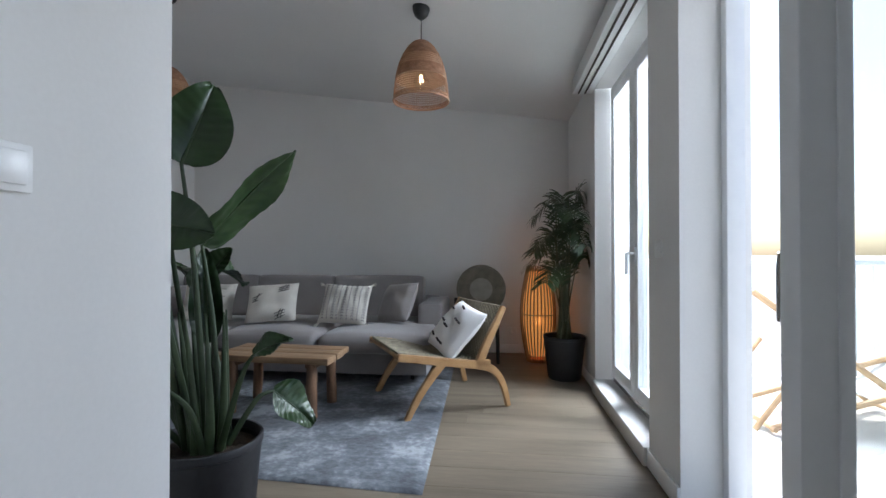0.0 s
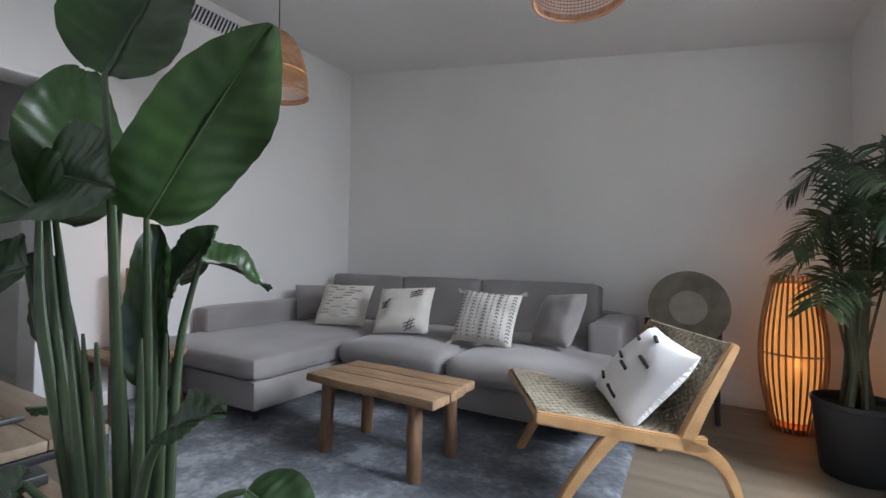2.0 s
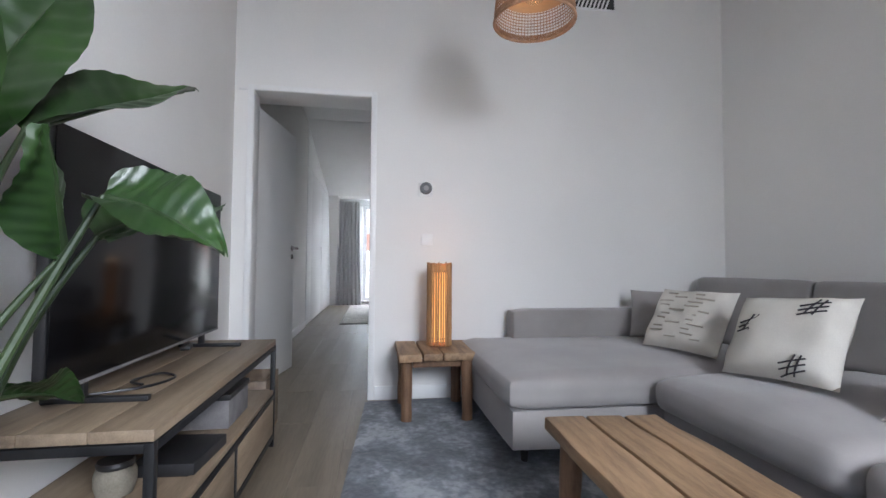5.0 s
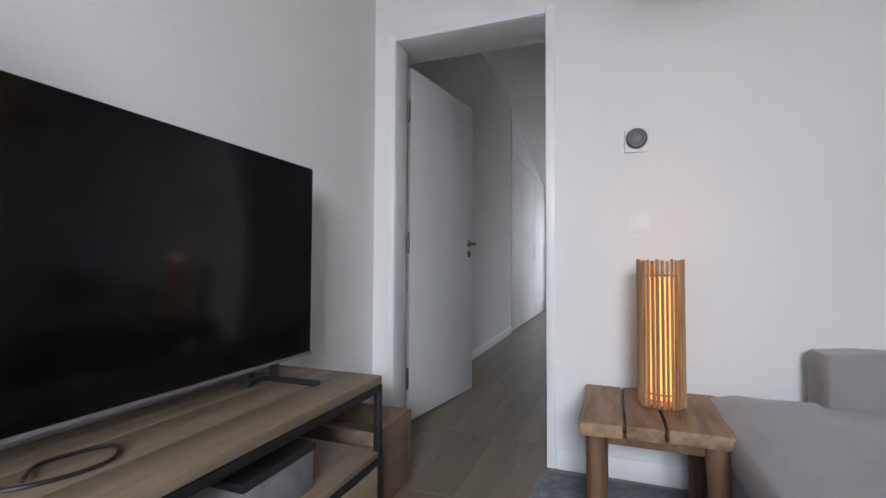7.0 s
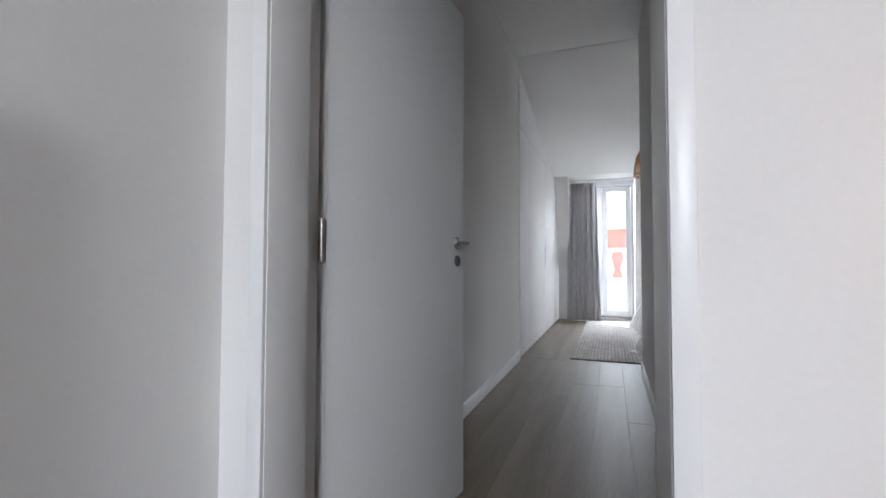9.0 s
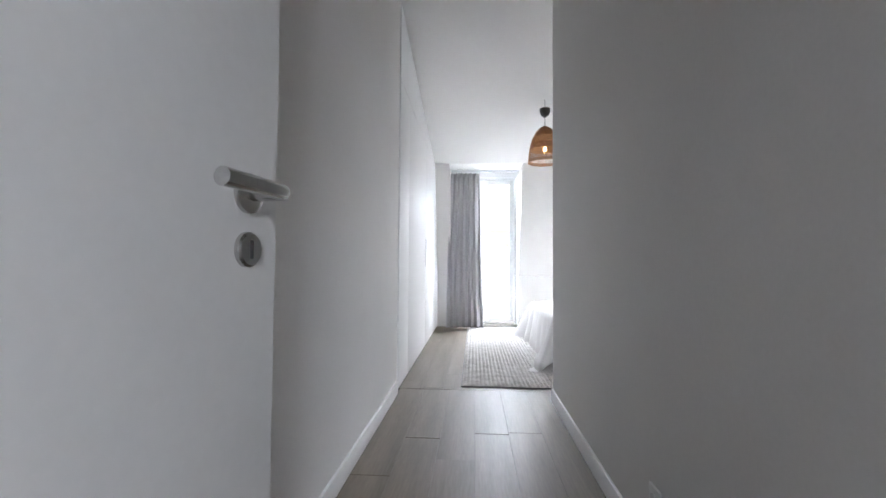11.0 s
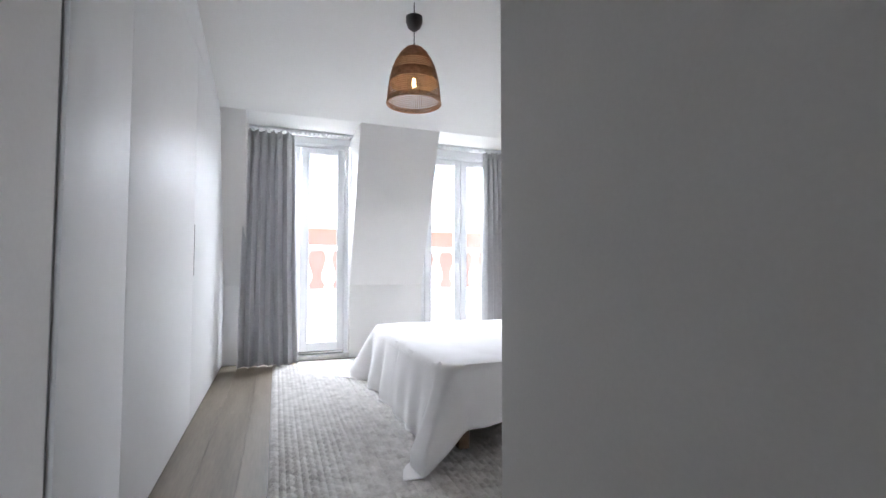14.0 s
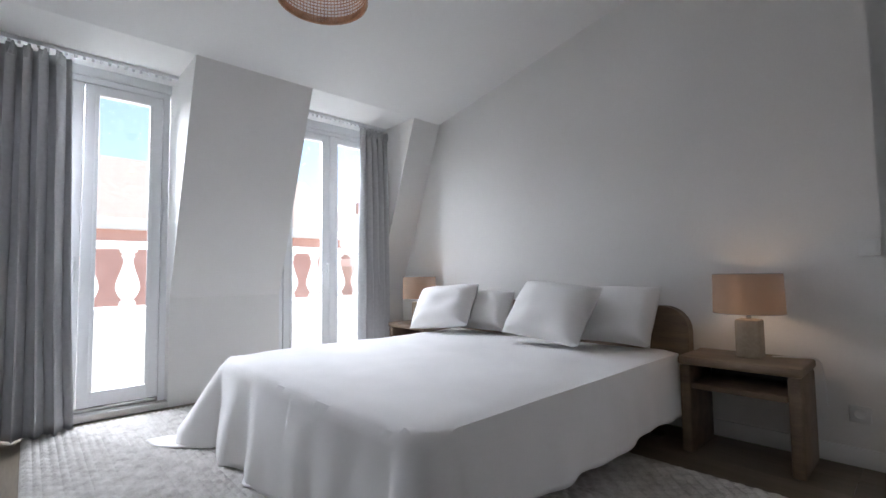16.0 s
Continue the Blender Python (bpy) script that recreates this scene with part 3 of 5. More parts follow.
def vent():
    o = thing("air_vent", "long white slanted-slat air grille under the ceiling", "vent", (-3.2, 2.576, 2.83), 90)
    L, Hh = 1.02, 0.135
    # black sheet on the wall puts the duct's shade into colour; no duct is modelled
    part("backing", box(0, L, -0.004, -0.0005, 0, Hh), BLACK, o, "flat black sheet painted as the shade of a duct")
    fr = box(-0.012, L + 0.012, -0.014, -0.001, -0.012, 0.0, 0.002)
    box(-0.012, L + 0.012, -0.014, -0.001, Hh, Hh + 0.012, 0.002, fr)
    box(-0.012, 0, -0.014, -0.001, 0, Hh, 0.002, fr)
    box(L, L + 0.012, -0.014, -0.001, 0, Hh, 0.002, fr)
    part("frame", fr, TRIM, o)
    n = 30
    for k in range(n):
        x = 0.02 + (L - 0.1) * k / (n - 1)
        bm = bmesh.new()
        v = [bm.verts.new(p) for p in ((x, -0.009, 0.002), (x + 0.014, -0.009, 0.002), (x + 0.014 + 0.05, -0.009, Hh - 0.002), (x + 0.05, -0.009, Hh - 0.002))]
        w2 = [bm.verts.new((p.co.x, -0.005, p.co.z)) for p in v]
        bm.faces.new(v)
        bm.faces.new(w2[::-1])
        for i in range(4):
            bm.faces.new((v[(i + 1) % 4], v[i], w2[i], w2[(i + 1) % 4]))
        bmesh.ops.recalc_face_normals(bm, faces=bm.faces[:])
        part("slat", bm, TRIM, o, "", False)


vent()


# ---- living room ----
def rug_living():
    o = bmesh.new()
    ux = Vector((-0.9982, 0.060, 0))
    uy = Vector((-0.030, 0.9995, 0))
    c = Vector((-0.03, 1.60, 0))

    def f(u, v):
        e = min(u, 1 - u) * 3.1
        e2 = min(v, 1 - v) * 2.2
        edge = min(1.0, min(e, e2) / 0.012)
        p = c + ux * 3.12 * u + uy * 2.2 * v
        return Vector((p.x, p.y, 0.002 + 0.011 * edge + 0.003 * edge * noise.noise(p * 30)))
    sheet(f, 170, 120, o)
    bmesh.ops.reverse_faces(o, faces=o.faces[:])
    solo("area_rug", o, BLUERUG, "mottled blue-grey short-pile rug under the coffee table", "rug")


rug_living()


def sofa():
    s = thing("corner_sofa", "grey fabric corner sofa with a chaise against the walls", "sofa", (0, 0, 0))
    part("base", block_cushion(-2.02, -0.25, 3.14, 4.42, 0.09, 0.27, 0.02, 0.0, 6, 1), SOFA, s)
    part("chaise_base", block_cushion(-3.12, -2.02, 2.43, 4.42, 0.09, 0.27, 0.02, 0.0, 6, 2), SOFA, s)
    part("seat_cushion", block_cushion(-3.14, -1.99, 2.40, 4.10, 0.265, 0.42, 0.06, 0.02, 16, 3), SOFA, s)
    part("seat_cushion", block_cushion(-1.98, -1.13, 3.05, 4.15, 0.265, 0.42, 0.065, 0.03, 16, 4), SOFA, s)
    part("seat_cushion", block_cushion(-1.12, -0.22, 3.05, 3.72, 0.265, 0.42, 0.065, 0.03, 16, 5), SOFA, s)
    part("seat_cushion", block_cushion(-1.12, -0.43, 3.66, 4.15, 0.265, 0.43, 0.04, 0.01, 12, 11), SOFA, s)
    part("backrest", block_cushion(-3.12, -0.30, 4.32, 4.46, 0.09, 0.62, 0.04, 0.0, 10, 6), SOFA, s)
    part("chaise_back", block_cushion(-3.17, -2.98, 2.74, 4.35, 0.09, 0.61, 0.04, 0.0, 12, 7), SOFA, s)
    for a, b, sd in ((-3.08, -2.215, 1.0), (-2.205, -1.395, 2.0), (-1.385, -0.44, 3.0)):
        bm = block_cushion(a, b, -0.10, 0.10, -0.21, 0.225, 0.035, 0.006, 18, sd)
        part("back_cushion", turned(bm, pose(0, 4.22, 0.60, -8, 0, 0)), SOFA, s)
    part("armrest", block_cushion(-0.42, -0.20, 3.70, 4.46, 0.09, 0.60, 0.035, 0.004, 16, 8), SOFA, s)
    for x, y in ((-2.12, 2.52), (-3.02, 2.52), (-0.40, 3.34), (-1.9, 3.24), (-0.40, 4.34), (-3.02, 4.3)):
        bm = lathe([(0.0, 0.0), (0.014, 0.0), (0.022, 0.10), (0.0, 0.10)], 12, (x, y, 0.0))
        part("leg", bm, SOFADARK, s, "black tapered leg")


sofa()


def pillow(name, label, w, h, thick, at, tilt, turn, mat, seed, roll=0.0):
    """A square cushion standing on its lower edge and leaning back; turn 0 looks along -y."""
    bm = turned(cushion(w, h, thick, 18, 0.05, 3.2, 0.02, seed), pose(0, 0, h / 2, 90 - tilt, 0, 0) if not roll else pose(0, 0, h / 2, 90 - tilt, 0, 0) @ pose(0, 0, 0, 0, 0, roll))
    return solo(name, bm, mat, label, "cushion", at, turn)


def face_point(u, v, w, h, thick, power=3.2):
    full = max(0.0, 1 - abs(u) ** power) ** 0.5 * max(0.0, 1 - abs(v) ** power) ** 0.5
    return Vector((u * w / 2, v * h / 2, thick / 2 * full + 0.004))


def stitched(pil, name, strokes, w, h, thick, tilt, mat, label, roll=0.0, radius=0.004):
    """Thread strokes laid on the face of a cushion; strokes are (u0, v0, u1, v1) in -1 to 1."""
    for n, (u0, v0, u1, v1) in enumerate(strokes):
        pts = [face_point(u0 + (u1 - u0) * k / 5, v0 + (v1 - v0) * k / 5, w, h, thick) for k in range(6)]
        bm = turned(tube(pts, radius, 6), pose(0, 0, h / 2, 90 - tilt, 0, 0) @ pose(0, 0, 0, 0, 0, roll))
        part(name, bm, mat, pil, label)


pillow("grey_cushion", "small plain grey cushion in the sofa corner", 0.40, 0.33, 0.14, (-2.84, 3.72, 0.425), 22, 55, SOFA, 3)
p1 = pillow("textured_cushion", "cream cushion with woven dashes on the chaise", 0.46, 0.37, 0.15, (-2.35, 3.53, 0.425), 30, 14, CREAM, 4)
random.seed(5)
stitched(p1, "woven_dash", [(cx + random.uniform(-.1, .1), -0.7 + 0.14 * r, cx + 0.22 + random.uniform(0, .12), -0.7 + 0.14 * r + random.uniform(-.02, .02)) for r in range(11) for cx in ((-0.6, 0.15) if r % 3 else (-0.25, 0.35))], 0.46, 0.37, 0.15, 30, HATPALE, "", 0, 0.005)
p2 = pillow("crossed_cushion", "cream cushion with three dark stitched crosses", 0.45, 0.37, 0.17, (-1.70, 3.47, 0.43), 30, 8, CREAM, 5, 4)
cross = []
for cx, cy in ((-0.45, 0.12), (0.52, 0.58), (0.42, -0.72)):
    for k in (-0.09, 0.02, 0.13):
        cross.append((cx - 0.2, cy - 0.14 + k, cx + 0.2, cy + 0.02 + k))
    cross += [(cx - 0.1, cy - 0.2, cx + 0.05, cy + 0.2), (cx + 0.02, cy - 0.2, cx + 0.14, cy + 0.2)]
stitched(p2, "stitched_stroke", cross, 0.45, 0.37, 0.17, 30, INK, "charcoal stitching", 4, 0.0032)
p3 = pillow("striped_cushion", "cream cushion with grey chevron stripes and tassels", 0.43, 0.37, 0.16, (-1.02, 3.46, 0.43), 28, 2, CREAM, 6, -3)
stripes = []
for k in range(9):
    u = -0.82 + 0.205 * k
    for j in range(14):
        v = -0.85 + 0.125 * j
        stripes += [(u, v, u + 0.055, v + 0.06), (u + 0.11, v, u + 0.055, v + 0.06)] if k % 2 == 0 else [(u + 0.02, v, u + 0.06, v + 0.07)]
stitched(p3, "chevron_thread", stripes, 0.43, 0.37, 0.16, 28, GREYTHREAD, "", -3, 0.0035)
for sx in (-1, 1):
    for sy in (-1, 1):
        bm = bmesh.new()
        for k in range(7):
            a = k * 0.9
            tip = Vector((sx * (0.215 + 0.03 + 0.012 * math.cos(a)), sy * 0.20 + 0.012 * math.sin(a) - 0.012, 0.012 * math.sin(a * 2)))
            tube([(sx * 0.20, sy * 0.17, 0.0), tip], 0.003, 5, bm)
        part("tassel", turned(bm, pose(0, 0, 0.185, 90 - 28, 0, 0)), CREAM, p3)
pillow("grey_cushion", "plain grey cushion leaning on the sofa arm", 0.46, 0.37, 0.16, (-0.60, 3.66, 0.43), 26, -46, SOFA, 9, 6)


def plank_top(parent, splits, x0, x1, z0, z1, mat, seed):
    random.seed(seed)
    for y0, y1 in zip(splits, splits[1:]):
        bm = box(x0 + random.uniform(-0.008, 0.008), x1 + random.uniform(-0.012, 0.012), y0 + 0.0045, y1 - 0.0045, z0, z1, 0.007)
        bmesh.ops.subdivide_edges(bm, edges=[e for e in bm.edges if abs((e.verts[0].co - e.verts[1].co).x) > 0.3], cuts=12)
        for v in bm.verts:
            v.co += Vector((0, 0.005 * noise.noise(v.co * 7 + Vector((seed, 0, 0))), 0.004 * noise.noise(v.co * 5 + Vector((0, seed, 0)))))
        part("plank", bm, mat, parent)


def log_leg(parent, x, y, top, r, lean, seed):
    pts, rad = [], []
    for k in range(8):
        t = k / 7
        pts.append((x + lean[0] * (1 - t) + 0.006 * noise.noise(Vector((seed, t * 3, 0))), y + lean[1] * (1 - t) + 0.006 * noise.noise(Vector((seed, t * 3, 5))), top * t))
        rad.append(r * (1 + 0.18 * noise.noise(Vector((seed * 3, t * 2.5, 1)))))
    part("leg", tube(pts, rad, 14), LEGWOOD, parent)


def coffee_table():
    t = thing("coffee_table", "rustic reclaimed wood coffee table with log legs on the rug", "table", (-1.145, 2.570, 0.012), -2.5)
    plank_top(t, [-0.20, -0.055, 0.075, 0.20], -0.40, 0.40, 0.345, 0.388, RECLAIM, 3)
    for x in (-0.27, 0.27):
        part("batten", box(x - 0.035, x + 0.035, -0.17, 0.17, 0.315, 0.344, 0.004), LEGWOOD, t)
    for x, y, s in ((0.27, -0.15, 1.0), (-0.28, -0.15, 2.0), (0.27, 0.15, 3.0), (-0.28, 0.15, 4.0)):
        log_leg(t, x, y, 0.345, 0.034, (0.01 * (1 if x > 0 else -1), 0.006 * (1 if y > 0 else -1)), s)


coffee_table()


def side_table():
    t = thing("side_table", "rustic reclaimed wood side table beside the sofa", "table", (-2.90, 2.21, 0.012), 0.0)
    plank_top(t, [-0.24, -0.10, 0.02, 0.24], -0.225, 0.245, 0.345, 0.388, RECLAIM, 8)
    for x, y, s in ((0.17, -0.185, 5.0), (-0.17, -0.185, 6.0), (0.19, 0.165, 7.0), (-0.17, 0.165, 8.0)):
        log_leg(t, x, y, 0.345, 0.032, (0.006, 0.0), s)
    part("apron", box(0.155, 0.18, -0.15, 0.14, 0.30, 0.344, 0.004), LEGWOOD, t)


side_table()


def stick_lamp():
    o = thing("stick_table_lamp", "lit table lamp of upright brown sticks on the side table", "lamp", (-2.92, 2.24, 0.402))
    part("liner", lathe([(0.060, 0.03), (0.060, 0.455)], 32), STICKGLOW, o, "glowing paper liner")
    part("base_plate", lathe([(0.0, 0.0), (0.066, 0.0), (0.066, 0.012), (0.0, 0.012)], 28), LEGWOOD, o)
    random.seed(11)
    for k in range(30):
        a = 2 * math.pi * k / 30
        r = random.uniform(0.0048, 0.0066)
        bm = tube([(0.074 * math.cos(a + random.uniform(-.03, .03)), 0.074 * math.sin(a + random.uniform(-.03, .03)), 0.003 + random.uniform(0, 0.004)), (0.074 * math.cos(a), 0.074 * math.sin(a), 0.515 + random.uniform(-0.006, 0.004))], [r, r * random.uniform(0.85, 1.1)], 7)
        part("stick", bm, BAMBOO, o)
    for z in (0.05, 0.46):
        bm = bmesh.new()
        for k in range(40):
            a, b = 2 * math.pi * k / 40, 2 * math.pi * (k + 1) / 40
            tube([(0.067 * math.cos(a), 0.067 * math.sin(a), z), (0.067 * math.cos(b), 0.067 * math.sin(b), z)], 0.003, 5, bm)
        part("wire_ring", bm, STEEL, o)
    bulb_light("stick_lamp_bulb", -2.92, 2.24, 0.402 + 0.50, 0.09, 0.05)


stick_lamp()


def slat_floor_lamp():
    o = thing("slatted_floor_lamp", "lit barrel-shaped floor lamp of brown wooden slats", "lamp", (0.70, 4.16, 0.0))
    prof = lambda t: 0.105 + 0.065 * math.sin(math.pi * min(1, max(0, t)))
    part("liner", lathe([(prof(t) - 0.022, 0.06 + 0.82 * t) for t in [k / 12 for k in range(13)]], 32), PAPERGLOW, o, "glowing paper liner")
    for k in range(30):
        a = 2 * math.pi * k / 30
        pts = [(prof(t) * math.cos(a), prof(t) * math.sin(a), 0.002 + 0.93 * t) for t in [j / 14 for j in range(15)]]
        part("slat", tube(pts, 0.0062, 6), BAMBOO, o)
    for t in (0.03, 0.5, 0.96):
        r = prof(t) - 0.009
        part("hoop", tube([(r * math.cos(2 * math.pi * k / 32), r * math.sin(2 * math.pi * k / 32), 0.93 * t) for k in range(33)], 0.006, 6), BAMBOO, o)
    part("bottom_disc", lathe([(0.0, 0.0), (0.095, 0.0), (0.095, 0.02), (0.0, 0.02)], 24), BAMBOO, o)
    bulb_light("floor_lamp_bulb", 0.70, 4.16, 0.93, 0.10, 0.06)
    bulb_light("floor_lamp_bulb_low", 0.70, 3.965, 0.42, 0.03, 0.03)


slat_floor_lamp()


def pendant(at, drop, label, tail=0.0):
    """A woven rattan bell shade with a bulb; drop: from the cup to the rim of the shade; tail: cord above the cup."""
    o = thing("rattan_pendant_lamp", label, "pendant lamp", at, 0, "woven pendant lamps")
    o.scale = (1, 1, 0.87)
    drop = drop / 0.87 - 0.44
    hgt, r0 = 0.44, 0.175
    prof = [(0.030, 0.44), (0.055, 0.425), (0.085, 0.39), (0.115, 0.335), (0.140, 0.27), (0.158, 0.19), (0.168, 0.11), (0.174, 0.04), (0.175, 0.0)]
    def radius(z):
        for (ra, za), (rb, zb) in zip(prof, prof[1:]):
            if zb <= z <= za:
                return ra + (rb - ra) * (za - z) / (za - zb)
        return prof[-1][0]
    ribs = bmesh.new()
    for k in range(72):
        a = 2 * math.pi * k / 72
        tube([(radius(z) * math.cos(a), radius(z) * math.sin(a), z) for z in (0.0, 0.06, 0.12, 0.19, 0.27, 0.335, 0.39, 0.425, 0.44)], 0.0016, 4, ribs)
    tagged(part("rib_cage", ribs, RATTAN, o), kind="stuff")
    weave = bmesh.new()
    z, k = 0.006, 0
    while z < 0.435:
        dense = z < 0.03 or 0.15 < z < 0.23 or z > 0.30
        r = radius(z) + 0.001
        lathe([(r - 0.002, z - 0.0022), (r + 0.002, z), (r - 0.002, z + 0.0022)], 36, (0, 0, 0), weave)
        z += 0.0052 if dense else 0.016
    part("weave", weave, RATTAN, o)
    part("rim", lathe([(0.176 + 0.006 * math.cos(a), 0.006 * math.sin(a)) for a in [2 * math.pi * j / 8 for j in range(9)]], 40), RATTAN, o, "wrapped rattan rim")
    part("lining", lathe([(radius(zz) - 0.004, zz) for zz in (0.15, 0.19, 0.23, 0.30, 0.335, 0.39, 0.43)], 36), RATTAN_LIGHT, o)
    part("cord", tube([(0, 0, 0.40), (0, 0, 0.44 + drop - 0.02)], 0.0032, 8), BLACK, o, "black cord")
    part("canopy", lathe([(0.0, 0.44 + drop + 0.02), (0.055, 0.44 + drop + 0.02), (0.055, 0.44 + drop - 0.02), (0.042, 0.44 + drop - 0.06), (0.018, 0.44 + drop - 0.085), (0.0, 0.44 + drop - 0.088)], 28), BLACK, o, "black cup canopy")
    if tail:
        top = 0.44 + drop + 0.02
        part("ceiling_cord", tube([(0, 0, top), (0, 0, top + tail / 0.87)], 0.0035, 8), BLACK, o, "short black cord above the cup")
    part("socket", lathe([(0.0, 0.29), (0.022, 0.29), (0.022, 0.235), (0.0, 0.235)], 18), BLACK, o)
    part("bulb", lathe([(0.012, 0.235), (0.016, 0.215), (0.038, 0.18), (0.047, 0.145), (0.038, 0.112), (0.018, 0.098), (0.0, 0.095)], 22), BULB, o, "clear glass bulb").visible_shadow = False
    fil = bmesh.new()
    for k in range(4):
        a = math.pi / 2 * k
        tube([(0.006 * math.cos(a), 0.006 * math.sin(a), 0.195), (0.011 * math.cos(a), 0.011 * math.sin(a), 0.135)], 0.0016, 5, fil)
    part("filament", fil, FILAMENT, o, "glowing filament")
    bulb_light("pendant_bulb", at[0], at[1], at[2] + 0.12, 0.10, 0.045)
    return o


pendant((-0.18, 2.46, 2.025), living_ceiling(-0.18) - 2.025, "woven rattan bell pendant lamp with a lit bulb")
pendant((-1.97, 2.515, 1.972), living_ceiling(-1.97) - 1.972, "woven rattan bell pendant lamp hanging on a long cord")


def lounge_chair():
    ch = thing("lounge_chair", "low teak lounge chair with a woven cord seat", "chair", (-0.27, 2.43, 0.004), 30.7)
    # local x runs to the back of the chair, local y across it
    W = 0.66
    rail_keys = [(-0.06, 0.405), (0.10, 0.378), (0.28, 0.345), (0.48, 0.312), (0.60, 0.305)]
    back_keys = [(0.51, 0.30), (0.57, 0.43), (0.64, 0.56), (0.71, 0.69)]
    front_keys = [(0.25, 0.35), (0.17, 0.26), (0.08, 0.14), (0.0, 0.0)]
    rear_keys = [(0.50, 0.31), (0.62, 0.265), (0.70, 0.16), (0.745, 0.0)]

    def strip(keys, w0, w1, y):
        pts = smooth_path([(a, y, b) for a, b in keys], 6)
        n = len(pts)
        bm = bmesh.new()
        rings = []
        for i, p in enumerate(pts):
            d = (pts[min(i + 1, n - 1)] - pts[max(i - 1, 0)]).normalized()
            up = Vector((-d.z, 0, d.x))
            w = w0 + (w1 - w0) * i / (n - 1)
            rings.append([bm.verts.new(p + up * a * w / 2 + Vector((0, b * 0.016, 0))) for a, b in ((-1, -1), (1, -1), (1, 1), (-1, 1))])
        for a, b in zip(rings, rings[1:]):
            for k in range(4):
                bm.faces.new((a[k], a[(k + 1) % 4], b[(k + 1) % 4], b[k]))
        bm.faces.new(rings[0][::-1])
        bm.faces.new(rings[-1])
        bmesh.ops.recalc_face_normals(bm, faces=bm.faces[:])
        bmesh.ops.bevel(bm, geom=[e for e in bm.edges if len(e.link_faces) == 2 and e.calc_face_angle() > 0.9], offset=0.005, segments=2, affect="EDGES")
        return bm
    for y in (-0.005, W):
        part("seat_rail", strip(rail_keys, 0.045, 0.06, y), TEAK, ch)
        part("back_post", strip(back_keys, 0.065, 0.036, y), TEAK, ch)
        part("leg", strip(front_keys, 0.062, 0.036, y), TEAK, ch)
        part("leg", strip(rear_keys, 0.062, 0.034, y), TEAK, ch)
    for x, z in ((-0.045, 0.40), (0.53, 0.335)):
        part("cross_rail", tube([(x, 0.0, z), (x, W - 0.005, z)], 0.013, 10), TEAK, ch)
    part("cross_rail", tube([(0.70, 0.0, 0.675), (0.70, W - 0.005, 0.675)], 0.013, 10), TEAK, ch)

    def woven(name, keys, lift):
        path = smooth_path([(a, 0, b) for a, b in keys], 5)
        rows = 60
        for r in range(rows):
            y = 0.018 + (W - 0.04) * r / (rows - 1)
            pts = []
            steps = 54
            for k in range(steps + 1):
                f = k / steps * (len(path) - 1)
                i = min(int(f), len(path) - 2)
                p = path[i].lerp(path[i + 1], f - i)
                d = (path[i + 1] - path[i]).normalized()
                up = Vector((-d.z, 0, d.x))
                sag = -0.018 * math.sin(math.pi * k / steps) * math.sin(math.pi * r / (rows - 1))
                pts.append(Vector((p.x, y, p.z)) + up * (lift + sag + 0.0036 * (1 if (k // 2 + r // 2) % 2 else -1)))
            part(name, tube(pts, 0.0054, 5), CORD, ch)
    woven("seat_cord", [(-0.05, 0.415), (0.2, 0.365), (0.40, 0.33), (0.525, 0.322)], 0.012)
    woven("back_cord", [(0.525, 0.322), (0.57, 0.43), (0.64, 0.565), (0.703, 0.685)], 0.012)
    return ch


lounge_chair()
cp = pillow("dashed_cushion", "white cushion with black dashes and fringe on the lounge chair", 0.47, 0.41, 0.15, (0.005, 2.865, 0.312), 40, -59.3, COTTON, 21, -8)
stitched(cp, "black_dash", [(-0.62, 0.02, -0.36, -0.02), (-0.1, 0.78, 0.18, 0.70), (-0.62, -0.58, -0.40, -0.64), (-0.24, -0.10, 0.12, -0.14), (0.18, 0.26, 0.62, 0.20), (-0.05, -0.66, 0.42, -0.70), (-0.55, 0.55, -0.36, 0.52)], 0.47, 0.41, 0.15, 40, INK, "black woven dash", -8, 0.008)
fr = bmesh.new()
random.seed(4)
for k in range(34):
    v = -0.95 + 1.9 * k / 33
    tube([(0.22, v * 0.19, 0.0), (0.247 + random.uniform(-0.006, 0.006), v * 0.195 + random.uniform(-0.006, 0.006), random.uniform(-0.01, 0.01))], 0.0022, 4, fr)
part("fringe", turned(fr, pose(0, 0, 0.205, 50, 0, 0) @ pose(0, 0, 0, 0, 0, -8)), COTTON, cp)


